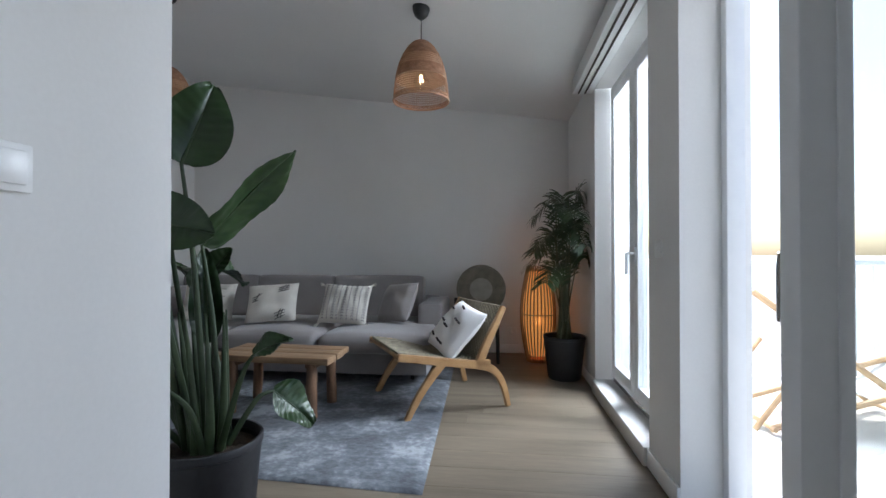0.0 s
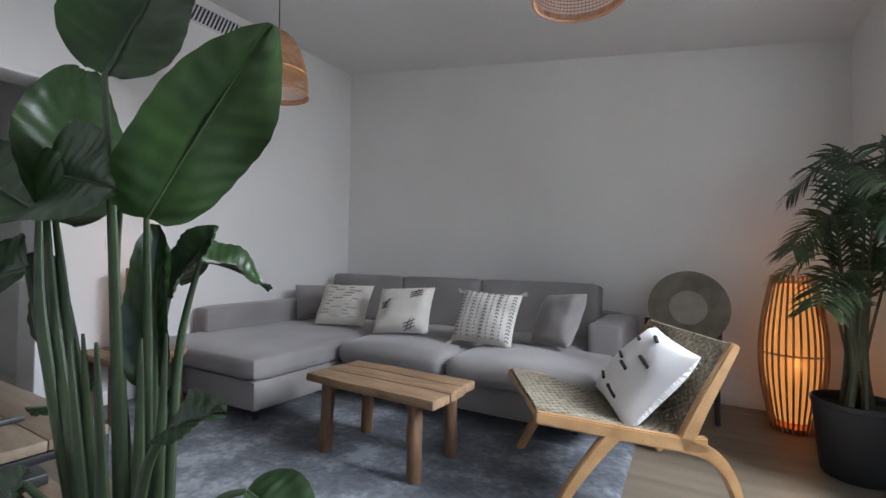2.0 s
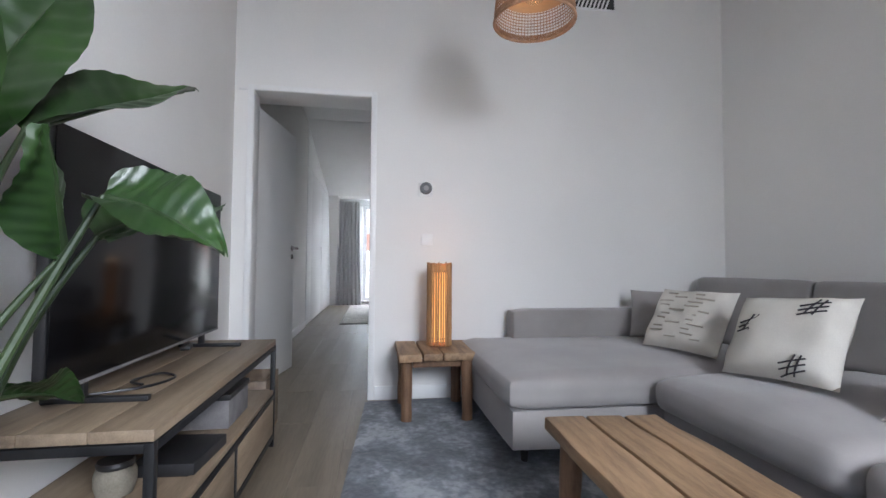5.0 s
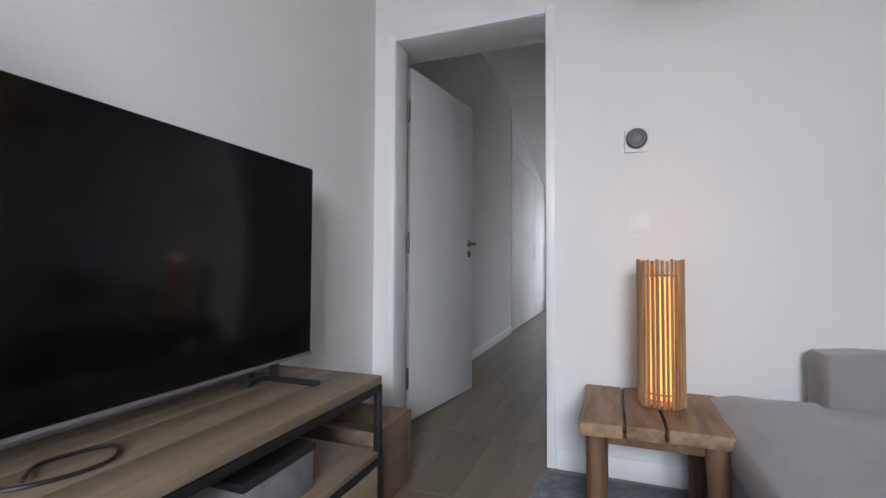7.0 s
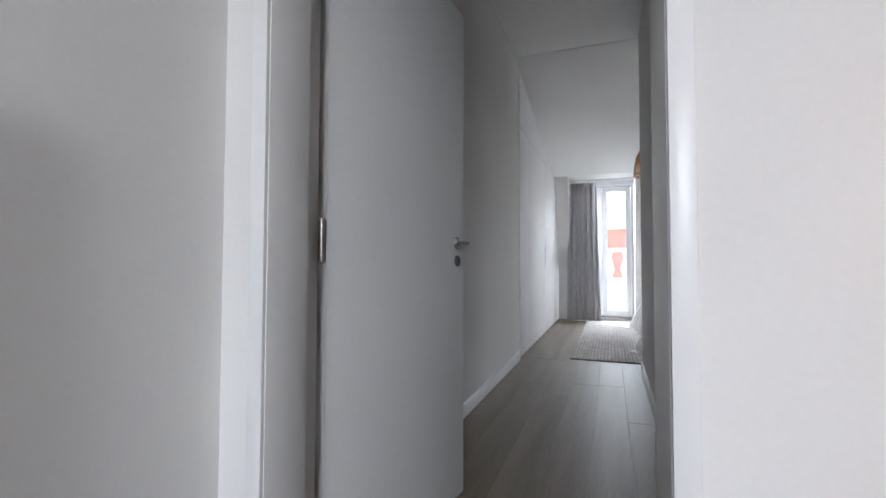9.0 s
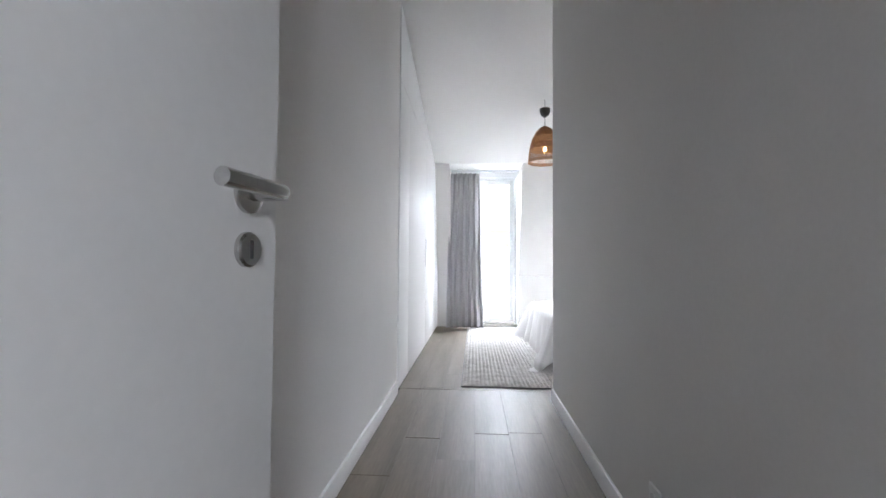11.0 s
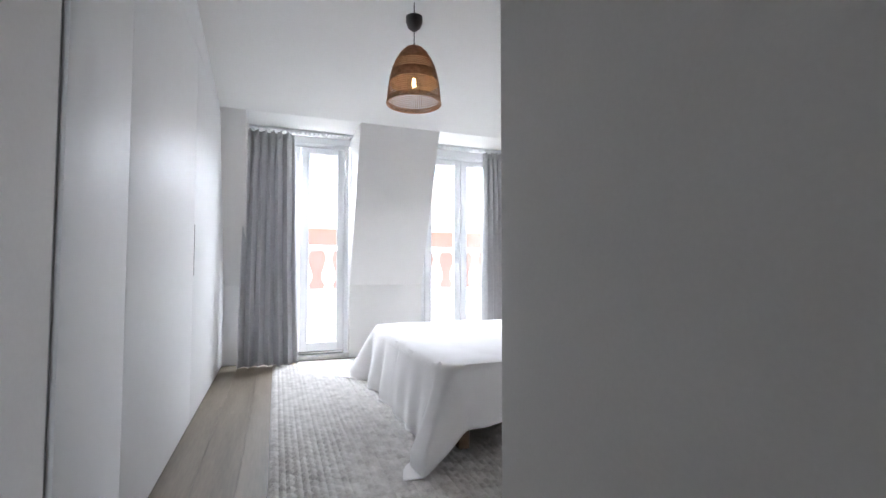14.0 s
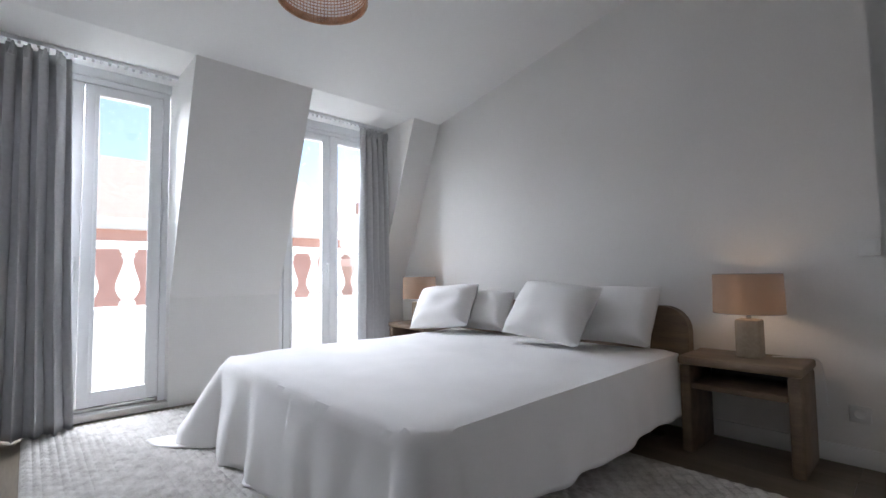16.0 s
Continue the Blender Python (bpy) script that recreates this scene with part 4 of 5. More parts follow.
def stool_and_hat():
    st = thing("dark_stool", "dark wooden stool standing behind the lounge chair", "stool", (0.10, 4.13, 0.0))
    part("top", box(-0.24, 0.24, -0.17, 0.17, 0.42, 0.46, 0.006), SOFADARK, st)
    part("back_panel", box(-0.24, 0.24, 0.15, 0.175, 0.461, 0.60, 0.004), SOFADARK, st)
    for x in (-0.21, 0.21):
        for y in (-0.14, 0.14):
            part("leg", tube([(x, y, 0.0), (x * 0.95, y * 0.95, 0.43)], [0.016, 0.022], 10), SOFADARK, st)
    hat = thing("woven_tray", "round grey woven straw tray leaning on the stool", "basket", (0.14, 4.20, 0.461), 4)
    m = pose(0, 0, 0.235, 80, 0, 0)
    r = 0.12
    while r < 0.245:
        coil = lathe([(r + 0.005 * math.cos(a), 0.012 * (r - 0.12) / 0.12 + 0.005 * math.sin(a)) for a in [2 * math.pi * j / 6 for j in range(7)]], 44)
        part("coil", turned(coil, m), HATSTRAW, hat, "dark straw coil of the rim")
        r += 0.0088
    r = 0.006
    while r < 0.118:
        coil = lathe([(r + 0.005 * math.cos(a), -0.012 + 0.005 * math.sin(a)) for a in [2 * math.pi * j / 6 for j in range(7)]], 36)
        part("coil", turned(coil, m), HATPALE, hat, "pale straw coil of the centre")
        r += 0.0088
    part("backing", turned(lathe([(0.12, 0.0), (0.118, -0.012), (0.0, -0.014)], 36), m), HATPALE, hat)


stool_and_hat()


def tv_console():
    c = thing("tv_console", "wood and black steel media console along the wall", "console", (0, 0, 0))
    x0, x1, y0, y1 = -2.49, -1.22, 0.935, 1.352
    splits = [y0, y0 + 0.14, y0 + 0.28, y1]
    for a, b in zip(splits, splits[1:]):
        part("plank", box(x0 + 0.002, x1 - 0.002, a + 0.001, b - 0.001, 0.497, 0.525, 0.003), MANGO, c)
    t = 0.022
    for x in (x0, x1 - t):
        for y in (y0, y1 - t):
            part("post", box(x, x + t, y, y + t, 0.0, 0.496, 0.002), STEEL, c)
        for z in (0.472, 0.04):
            part("rail", box(x, x + t, y0 + t, y1 - t, z, z + t, 0.002), STEEL, c)
    for y in (y0, y1 - t):
        for z in (0.472, 0.04, 0.235):
            part("rail", box(x0 + t, x1 - t, y, y + t, z, z + t, 0.002), STEEL, c)
    part("shelf", box(x0 + 0.004, x1 - 0.004, y0 + 0.004, y1 - 0.004, 0.258, 0.278, 0.003), MANGO, c)
    part("bottom", box(x0 + t, x1 - t, y0 + t, y1 - t, 0.064, 0.08, 0.002), MANGO, c)
    part("back_panel", box(x0 + t, x1 - t, y0 + 0.002, y0 + 0.012, 0.08, 0.234), MANGO, c)
    mid = (x0 + x1) / 2
    for a, b in ((x0 + t, mid - 0.012), (mid + 0.012, x1 - t)):
        part("drawer_front", box(a + 0.003, b - 0.003, y1 - 0.018, y1 - 0.002, 0.066, 0.230, 0.003), MANGO, c)
    part("divider", box(mid - 0.011, mid + 0.011, y1 - t, y1, 0.062, 0.235, 0.001), STEEL, c)


tv_console()


def television():
    tv = thing("television", "large black flat television on two feet, switched off", "television", (-1.875, 1.075, 0.525), 0.0)
    part("screen", box(-0.578, 0.578, 0.006, 0.010, 0.068, 0.708, 0.001), SCREEN, tv, "glossy dark screen")
    part("bezel", box(-0.582, 0.582, -0.022, 0.0055, 0.060, 0.712, 0.004), BLACK, tv)
    part("lower_lip", box(-0.582, 0.582, 0.0056, 0.012, 0.058, 0.0675, 0.001), GREYTHREAD, tv)
    part("rear_housing", box(-0.40, 0.40, -0.055, -0.023, 0.09, 0.45, 0.012), BLACK, tv)
    for x in (-0.42, 0.42):
        bm = box(x - 0.012, x + 0.012, -0.10, 0.16, 0.001, 0.016, 0.003)
        box(x - 0.012, x + 0.012, -0.018, 0.004, 0.016, 0.062, 0.003, bm)
        part("foot", bm, BLACK, tv)


television()
cable = tube(smooth_path([(-1.50, 1.02, 0.531), (-1.58, 1.16, 0.531), (-1.70, 1.20, 0.531), (-1.76, 1.13, 0.531), (-1.66, 1.09, 0.531), (-1.60, 1.15, 0.534)], 6), 0.004, 6)
solo("black_cable", cable, BLACK, "thin black cable coiled on the console top", "cable")
remote = thing("remote_control", "slim black remote control on the console", "remote", (-2.27, 1.02, 0.5262), 12)
part("body", box(-0.07, 0.07, -0.02, 0.02, 0.0, 0.014, 0.004), BLACK, remote)
for k in range(6):
    part("button", box(-0.055 + 0.02 * k, -0.045 + 0.02 * k, -0.006, 0.006, 0.0142, 0.0155, 0.0), GREYTHREAD, remote)

gb = thing("storage_box", "grey storage box with a dark lid on the console shelf", "box", (-2.06, 1.19, 0.279), 0)
part("body", box(-0.13, 0.13, -0.10, 0.11, 0.0, 0.105, 0.004), GREYTHREAD, gb)
part("lid", box(-0.135, 0.135, -0.105, 0.115, 0.1055, 0.128, 0.004), BLACK, gb)
bb = thing("media_box", "flat black media player on the lower shelf", "media player", (-1.66, 1.243, 0.279), -4)
part("case", box(-0.12, 0.12, -0.09, 0.09, 0.004, 0.04, 0.005), BLACK, bb)
for x in (-0.1, 0.1):
    part("foot", box(x - 0.012, x + 0.012, -0.07, 0.07, 0.0, 0.0035), BLACK, bb)
jar = thing("wicker_jar", "small round wicker jar with a dark lid on the shelf", "jar", (-1.47, 1.15, 0.279))
part("body", lathe([(0.0, 0.0), (0.042, 0.0), (0.050, 0.025), (0.050, 0.055), (0.044, 0.072), (0.0, 0.072)], 24), HATSTRAW, jar)
part("lid", lathe([(0.0, 0.073), (0.044, 0.073), (0.046, 0.081), (0.042, 0.089), (0.0, 0.091)], 24), BLACK, jar)


def crate():
    c = thing("wooden_crate", "open weathered wooden crate on the floor by the console", "crate", (-2.70, 1.12, 0.0), 0)
    a, b, h, t = 0.15, 0.175, 0.30, 0.014
    part("bottom", box(-a, a, -b, b, 0.0, t, 0.002), RECLAIM, c)
    for s in (-1, 1):
        part("side", box(min(s * a, s * (a - t)), max(s * a, s * (a - t)), -b, b, t, h, 0.003), WALNUT, c)
        part("side", box(-a + t, a - t, min(s * b, s * (b - t)), max(s * b, s * (b - t)), t, h, 0.003), WALNUT, c)
    basket = thing("lidded_basket", "round dark woven basket standing in the crate", "basket", (-2.70, 1.10, t + 0.001))
    part("body", lathe([(0.0, 0.0), (0.10, 0.0), (0.115, 0.08), (0.11, 0.2), (0.095, 0.225), (0.0, 0.23)], 28), WICKER, basket)


crate()


# ---- plants ----
def paddle_leaf(base, tip, width, face, droop=0.0, fold=0.25, wave=0.02, seed=0.0, curl=0.0):
    """A broad leaf from base to tip; face: the way its upper side looks."""
    base, tip, face = Vector(base), Vector(tip), Vector(face)
    ax = tip - base
    L = ax.length
    ax.normalize()
    face = (face - ax * face.dot(ax)).normalized()
    side = ax.cross(face)

    def f(u, v):
        s = 2 * v - 1
        w = width / 2 * (math.sin(math.pi * min(1.0, (u * 0.97 + 0.015)) ** 0.72) ** 0.62)
        bend = -droop * L * u * u
        p = base + ax * (L * u) + Vector((0, 0, bend))
        h = fold * abs(s) * w + wave * math.sin(9 * u + seed + 2.0 * s) * abs(s) + 0.5 * wave * noise.noise(Vector((u * 3 + seed, s * 2, 0))) - curl * s * s * w
        rib = -0.004 * max(0.0, 1 - abs(s) * 14)
        vein = 0.0016 * math.sin(60 * u - 7 * abs(s)) * min(1, abs(s) * 4)
        return p + side * (s * w * math.sqrt(max(0.2, 1 - fold * fold))) + face * (h + rib + vein)
    return sheet(f, 48, 18)


def strelitzia():
    c = Vector((-0.745, 1.17, 0.0))
    pl = thing("bird_of_paradise_plant", "tall bird of paradise plant with broad dark leaves in a pot", "plant", (0, 0, 0))
    leaves = [
        # stem foot offset, knee, leaf base, leaf tip, width, face, droop, fold, curl
        ((0.03, 0.03), (-0.76, 1.22, 0.80), (-0.82, 1.24, 1.09), (-0.465, 1.28, 1.485), 0.28, (0.70, -0.02, -0.55), 0.06, 0.14, 0.0),
        ((-0.01, 0.01), (-0.80, 1.17, 1.0), (-0.85, 1.165, 1.39), (-0.80, 1.28, 1.71), 0.26, (0.6, -0.75, 0.1), -0.02, 0.22, 0.0),
        ((0.05, 0.05), (-0.82, 1.27, 0.72), (-0.92, 1.34, 0.91), (-0.79, 1.39, 1.10), 0.13, (0.45, -0.4, 0.7), 0.08, 0.5, 0.0),
        ((0.05, 0.06), (-0.84, 1.33, 0.78), (-0.89, 1.41, 1.0), (-0.86, 1.60, 0.975), 0.17, (0.55, -0.05, 0.8), 0.34, 0.4, 0.0),
        ((0.06, -0.02), (-0.60, 1.14, 0.62), (-0.56, 1.15, 0.70), (-0.42, 1.17, 0.80), 0.10, (0.2, -0.5, 0.8), 0.25, 0.35, 0.0),
        ((0.06, 0.03), (-0.62, 1.28, 0.50), (-0.58, 1.33, 0.52), (-0.45, 1.42, 0.40), 0.17, (0.5, -0.5, 0.7), 0.2, 0.25, 0.0),
        ((-0.02, -0.03), (-0.86, 1.10, 0.85), (-0.98, 1.11, 1.18), (-0.69, 1.12, 1.15), 0.24, (0.30, -0.85, 0.35), 0.06, 0.2, 0.0),
        ((-0.05, -0.02), (-0.86, 1.12, 0.85), (-0.94, 1.12, 1.08), (-1.11, 1.23, 1.50), 0.25, (0.75, 0.2, 0.35), 0.05, 0.25, 0.0),
        ((-0.06, 0.0), (-0.88, 1.14, 0.8), (-0.93, 1.12, 1.00), (-1.05, 1.16, 0.82), 0.18, (0.4, -0.8, 0.4), 0.2, 0.25, 0.0),
        ((-0.05, 0.05), (-0.90, 1.22, 0.9), (-0.96, 1.25, 1.12), (-1.34, 1.37, 1.37), 0.17, (0.45, 0.2, 0.8), 0.06, 0.40, 0.0),
        ((-0.07, 0.0), (-0.92, 1.16, 0.55), (-1.00, 1.18, 0.66), (-1.18, 1.22, 0.66), 0.14, (0.3, -0.4, 0.9), 0.3, 0.3, 0.0),
        ((0.0, 0.05), (-0.79, 1.24, 0.6), (-0.80, 1.25, 0.72), (-0.83, 1.27, 1.08), 0.14, (0.5, -0.85, 0.0), 0.0, 0.55, 0.0),
        ((-0.02, 0.06), (-0.88, 1.30, 0.75), (-0.95, 1.37, 0.94), (-1.16, 1.50, 1.08), 0.16, (0.55, 0.1, 0.75), 0.22, 0.35, 0.0),
        ((-0.06, -0.03), (-0.86, 1.08, 0.85), (-0.90, 1.08, 1.09), (-1.16, 1.00, 1.24), 0.25, (0.55, -0.6, 0.5), 0.12, 0.25, 0.0),
        ((-0.07, -0.02), (-0.88, 1.10, 0.75), (-0.95, 1.08, 0.98), (-1.15, 1.01, 0.94), 0.20, (0.5, -0.6, 0.6), 0.2, 0.3, 0.0),
        ((-0.08, -0.01), (-0.90, 1.08, 0.5), (-1.0, 1.04, 0.6), (-1.17, 1.0, 0.56), 0.15, (0.5, -0.5, 0.7), 0.25, 0.3, 0.0),
        ((0.02, -0.05), (-0.75, 1.08, 0.52), (-0.80, 1.04, 0.60), (-0.94, 1.03, 0.48), 0.12, (0.3, -0.7, 0.6), 0.2, 0.3, 0.0),
    ]
    for i, (off, knee, base, tip, w, face, droop, fold, curl) in enumerate(leaves):
        foot = (c.x + off[0], c.y + off[1], 0.36)
        lf = part("leaf", paddle_leaf(base, tip, w, face, droop, fold, 0.012, i * 1.3, curl), LEAF, pl)
        pts = smooth_path([foot, knee, base], 7)
        n = len(pts)
        part("leaf_stem", tube(pts, [0.014 - 0.008 * k / (n - 1) for k in range(n)], 9, None, 0.75), STEM, pl)
        L = Vector(tip) - Vector(base)
        rib = [Vector(base) + L * t + Vector((0, 0, -droop * L.length * t * t)) - Vector(face).normalized() * 0.003 for t in [k / 10 for k in range(10)]]
        part("midrib", tube(rib, [0.0065 - 0.0006 * k for k in range(10)], 6), STEM, lf)
    random.seed(9)
    for k in range(7):
        a = k * 0.9
        x, y = c.x + 0.05 * math.cos(a), c.y + 0.05 * math.sin(a)
        part("leaf_sheath", tube(smooth_path([(x, y, 0.35), (x + 0.012 * math.cos(a), y + 0.012 * math.sin(a), 0.55), (x - 0.02 + 0.03 * math.cos(a), y + 0.03 * math.sin(a), 0.85)], 5), [0.019, 0.018, 0.017, 0.016, 0.015, 0.013, 0.011, 0.009, 0.007, 0.005, 0.003], 9, None, 0.7), STEM, pl)
    part("soil", lathe([(0.0, 0.352), (0.1, 0.355), (0.172, 0.35)], 28, (c.x, c.y, 0)), SOIL, pl)
    pot = thing("planter_pot", "matt black planter pot holding the broad-leaved plant", "plant pot", (c.x, c.y, 0.0))
    part("body", lathe([(0.0, 0.0), (0.145, 0.0), (0.152, 0.01), (0.183, 0.366), (0.174, 0.366), (0.172, 0.34), (0.0, 0.335)], 44), POT, pot)
    part("rim", lathe([(0.1835, 0.367), (0.188, 0.370), (0.189, 0.392), (0.186, 0.397), (0.178, 0.397), (0.1745, 0.390), (0.1745, 0.367), (0.1835, 0.367)], 44), POT, pot)


strelitzia()


def kentia():
    c = Vector((0.868, 3.58, 0.0))
    pl = thing("kentia_palm", "feathery dark green indoor palm in a black pot", "plant", (0, 0, 0))
    random.seed(17)
    fronds = []
    for k in range(12):
        a = 2 * math.pi * k / 12 + random.uniform(-0.2, 0.2)
        low = k % 3
        out = (0.12 + 0.08 * random.random()) if low == 0 else (0.17 + 0.08 * random.random())
        top = (1.50, 1.30, 1.02)[low] + random.uniform(-0.08, 0.08)
        dx, dy = math.cos(a), math.sin(a)
        tipx = min(c.x + dx * (out + 0.12), 1.00)
        fronds.append(((c.x + 0.02 * dx, c.y + 0.02 * dy, 0.5), (c.x + 0.07 * dx, c.y + 0.07 * dy, top * 0.72), (min(c.x + dx * out * 0.6, 0.99), c.y + dy * out * 0.6, top), (tipx, c.y + dy * (out + 0.12), top - random.uniform(0.02, 0.16))))
    for f in fronds:
        path = smooth_path(f, 8)
        n = len(path)
        fr = part("frond", tube(path, [0.008 - 0.006 * k / (n - 1) for k in range(n)], 6), BARK, pl)
        bm = bmesh.new()
        start = n // 2 - 2
        for k in range(start, n):
            for sub in (0.0, 0.5):
                p = path[k].lerp(path[min(k + 1, n - 1)], sub)
                d = (path[min(k + 1, n - 1)] - path[max(k - 1, 0)]).normalized()
                sd = d.cross(Vector((0, 0, 1)))
                sd = sd.normalized() if sd.length > 0.05 else Vector((1, 0, 0))
                t = (k - start) / (n - start)
                ln = 0.185 * (0.55 + 0.45 * math.sin(math.pi * (0.2 + 0.75 * t))) * random.uniform(0.85, 1.1)
                for s in (-1, 1):
                    dirn = (sd * s * 0.8 + d * 0.65 + Vector((0, 0, random.uniform(-0.15, 0.2)))).normalized()
                    nrm = dirn.cross(d).normalized()
                    w = dirn.cross(nrm).normalized() * 0.0078
                    q = [p, p + dirn * ln * 0.35 + Vector((0, 0, 0.004)), p + dirn * ln * 0.75 - Vector((0, 0, 0.02 * ln / 0.2)), p + dirn * ln - Vector((0, 0, 0.055 * ln / 0.2))]
                    for qq in q:
                        qq.x = min(qq.x, 1.03)
                    va = [bm.verts.new(q[0] + w * 0.35), bm.verts.new(q[1] + w), bm.verts.new(q[2] + w * 0.75), bm.verts.new(q[3])]
                    vb = [bm.verts.new(q[0] - w * 0.35), bm.verts.new(q[1] - w), bm.verts.new(q[2] - w * 0.75)]
                    bm.faces.new((va[0], va[1], vb[1], vb[0]))
                    bm.faces.new((va[1], va[2], vb[2], vb[1]))
                    bm.faces.new((va[2], va[3], vb[2]))
        tagged(part("foliage", bm, PALM, fr), kind="stuff")
    for k in range(5):
        a = 1.3 * k
        part("stem", tube(smooth_path([(c.x + 0.05 * math.cos(a), c.y + 0.05 * math.sin(a), 0.32), (c.x + 0.03 * math.cos(a + 0.4), c.y + 0.03 * math.sin(a), 0.55), (c.x + 0.04 * math.cos(a), c.y + 0.04 * math.sin(a), 0.85)], 5), [0.021 - 0.0012 * j for j in range(11)], 9), BARK, pl)
    part("soil", lathe([(0.0, 0.322), (0.1, 0.324), (0.16, 0.32)], 28, (c.x, c.y, 0)), SOIL, pl)
    pot = thing("planter_pot", "matt black planter pot holding the palm by the window", "plant pot", (c.x, c.y, 0.0))
    part("body", lathe([(0.0, 0.0), (0.128, 0.0), (0.137, 0.012), (0.172, 0.332), (0.164, 0.332), (0.162, 0.31), (0.0, 0.305)], 44), POT, pot)
    part("rim", lathe([(0.1725, 0.333), (0.176, 0.336), (0.177, 0.357), (0.174, 0.361), (0.168, 0.361), (0.1645, 0.355), (0.1645, 0.333), (0.1725, 0.333)], 44), POT, pot)


kentia()


# ---- bedroom ----
def rug_bedroom():
    x0, x1, y0, y1 = -10.60, -7.21, 1.315, 3.65
    nx, ny = 520, 300

    def f(u, v):
        x, y = x0 + (x1 - x0) * u, y0 + (y1 - y0) * v
        edge = min(1.0, min(u * (x1 - x0), (1 - u) * (x1 - x0), v * (y1 - y0), (1 - v) * (y1 - y0)) / 0.01)
        row = int(math.floor(y / 0.034))
        yy = y / 0.034 - row
        xx = x / 0.062 + 0.5 * (row % 2)
        xx -= math.floor(xx)
        knob = max(0.0, math.sin(math.pi * yy)) ** 0.9 * max(0.0, math.sin(math.pi * xx)) ** 0.8
        patch = 0.55 + 0.45 * noise.noise(Vector((x * 1.6, y * 1.6, 3)))
        return Vector((x, y, 0.002 + edge * (0.007 + 0.022 * knob * patch + 0.002 * noise.noise(Vector((x * 20, y * 20, 0))))))
    solo("wool_rug", sheet(f, nx, ny), WOOLRUG, "thick oatmeal knotted wool rug under the bed", "rug")
    solo("rug_binding", box(x1 + 0.0005, x1 + 0.008, y0, y1, 0.001, 0.011, 0.002), GREYTHREAD, "dark bound end of the wool rug", "rug edge")


rug_bedroom()


def bed():
    b = thing("double_bed", "double bed with a curved wooden headboard and white cover", "bed", (0, 0, 0))
    x0, x1, y0, y1 = -9.66, -7.86, 2.18, 4.12
    part("frame", box(x0 + 0.05, x1 - 0.05, y0 + 0.05, y1, 0.14, 0.27, 0.01), WALNUT, b)
    part("mattress", block_cushion(x0, x1, y0, y1, 0.27, 0.475, 0.05, 0.0, 10, 3), COTTON, b)
    for x in (x0 + 0.12, x1 - 0.12):
        for y in (y0 + 0.12, y1 - 0.1):
            part("leg", box(x - 0.03, x + 0.03, y - 0.03, y + 0.03, 0.014, 0.14, 0.004), WALNUT, b)
    r, top, xa, xb = 0.14, 0.74, x0 - 0.03, x1 + 0.03
    outline = [(xa, 0.16), (xb, 0.16)] + [(xb - r + r * math.cos(t), top - r + r * math.sin(t)) for t in [math.pi / 2 * k / 8 for k in range(9)]] + [(xa + r - r * math.sin(t), top - r + r * math.cos(t)) for t in [math.pi / 2 * k / 8 for k in range(9)]]
    part("headboard", prism_y(outline, 4.13, 4.20), WALNUT, b, "rounded walnut headboard")
    for x in (x0 + 0.2, x1 - 0.2):
        part("headboard_post", box(x - 0.04, x + 0.04, 4.14, 4.19, 0.0, 0.17, 0.004), WALNUT, b)


bed()


def coverlet():
    x0, x1, y0, y1, top = -9.68, -7.86, 2.16, 4.02, 0.487
    drop_side, drop_foot = 0.42, 0.46
    ax, bx = x0 - drop_side, x1 + drop_side - 0.13
    ay, rad = y0 - drop_foot, 0.13

    def f(u, v):
        cx, cy = ax + (bx - ax) * u, ay + (y1 - ay) * v
        px, py = min(max(cx, x0 + rad), x1 - rad), max(cy, y0 + rad)
        dx, dy = cx - px, cy - py
        reach = math.hypot(dx, dy)
        d = reach - rad
        wrinkle = 0.011 * noise.noise(Vector((cx * 2.3, cy * 2.3, 1))) + 0.005 * noise.noise(Vector((cx * 6 + cy * 2, cy * 5, 4)))
        if d < 1e-6:
            near = -d
            crown = -0.012 * max(0.0, 1 - near / 0.10) ** 2
            return Vector((cx, cy, top + wrinkle * 1.3 + crown))
        n = Vector((dx / reach, dy / reach))
        s = px + ((py - y0) + (math.pi / 2 - math.atan2(max(0.0, -dy), abs(dx))) * 0.4) * (-1 if px < -8.7 else 1)
        t = min(1.0, d / 0.4)
        fold = 0.034 * t * (math.sin(s * 11 + 2.2 * math.sin(s * 2.7)) + 0.35 * math.sin(s * 26 + 1) + 1.3 * noise.noise(Vector((s * 3, d * 2.5, 7))))
        corner = min(abs(n.x), abs(n.y)) * 1.41
        z = top - 0.012 - d * (1 - 0.04 * corner) + 0.012 * math.sin(s * 7) * t
        out = 0.018 + t * (0.055 + 0.21 * corner ** 1.5)  + fold * (0.7 + 0.6 * corner)
        if z < 0.018:
            out += (0.018 - z) * 0.85
            z = 0.018 + 0.004 * math.sin(s * 40)
        if d < 0.03:
            z += 0.012 * (1 - d / 0.03)
            out *= d / 0.03
        p = Vector((px + n.x * (rad + out), py + n.y * (rad + out), z))
        p.y = min(p.y, 4.1)
        return p
    ob = solo("coverlet", sheet(f, 150, 130), COTTON, "white cotton coverlet draped over the bed to the floor", "bedspread")
    m = ob.modifiers.new("thickness", "SOLIDIFY")
    m.thickness, m.offset = 0.006, 1.0


coverlet()
pillow("bed_pillow", "plump white bed pillow against the headboard", 0.47, 0.33, 0.22, (-9.28, 4.00, 0.497), 26, 4, COTTON, 31)
pillow("bed_pillow", "plump white bed pillow against the headboard", 0.50, 0.38, 0.22, (-8.20, 4.00, 0.497), 26, -4, COTTON, 33)
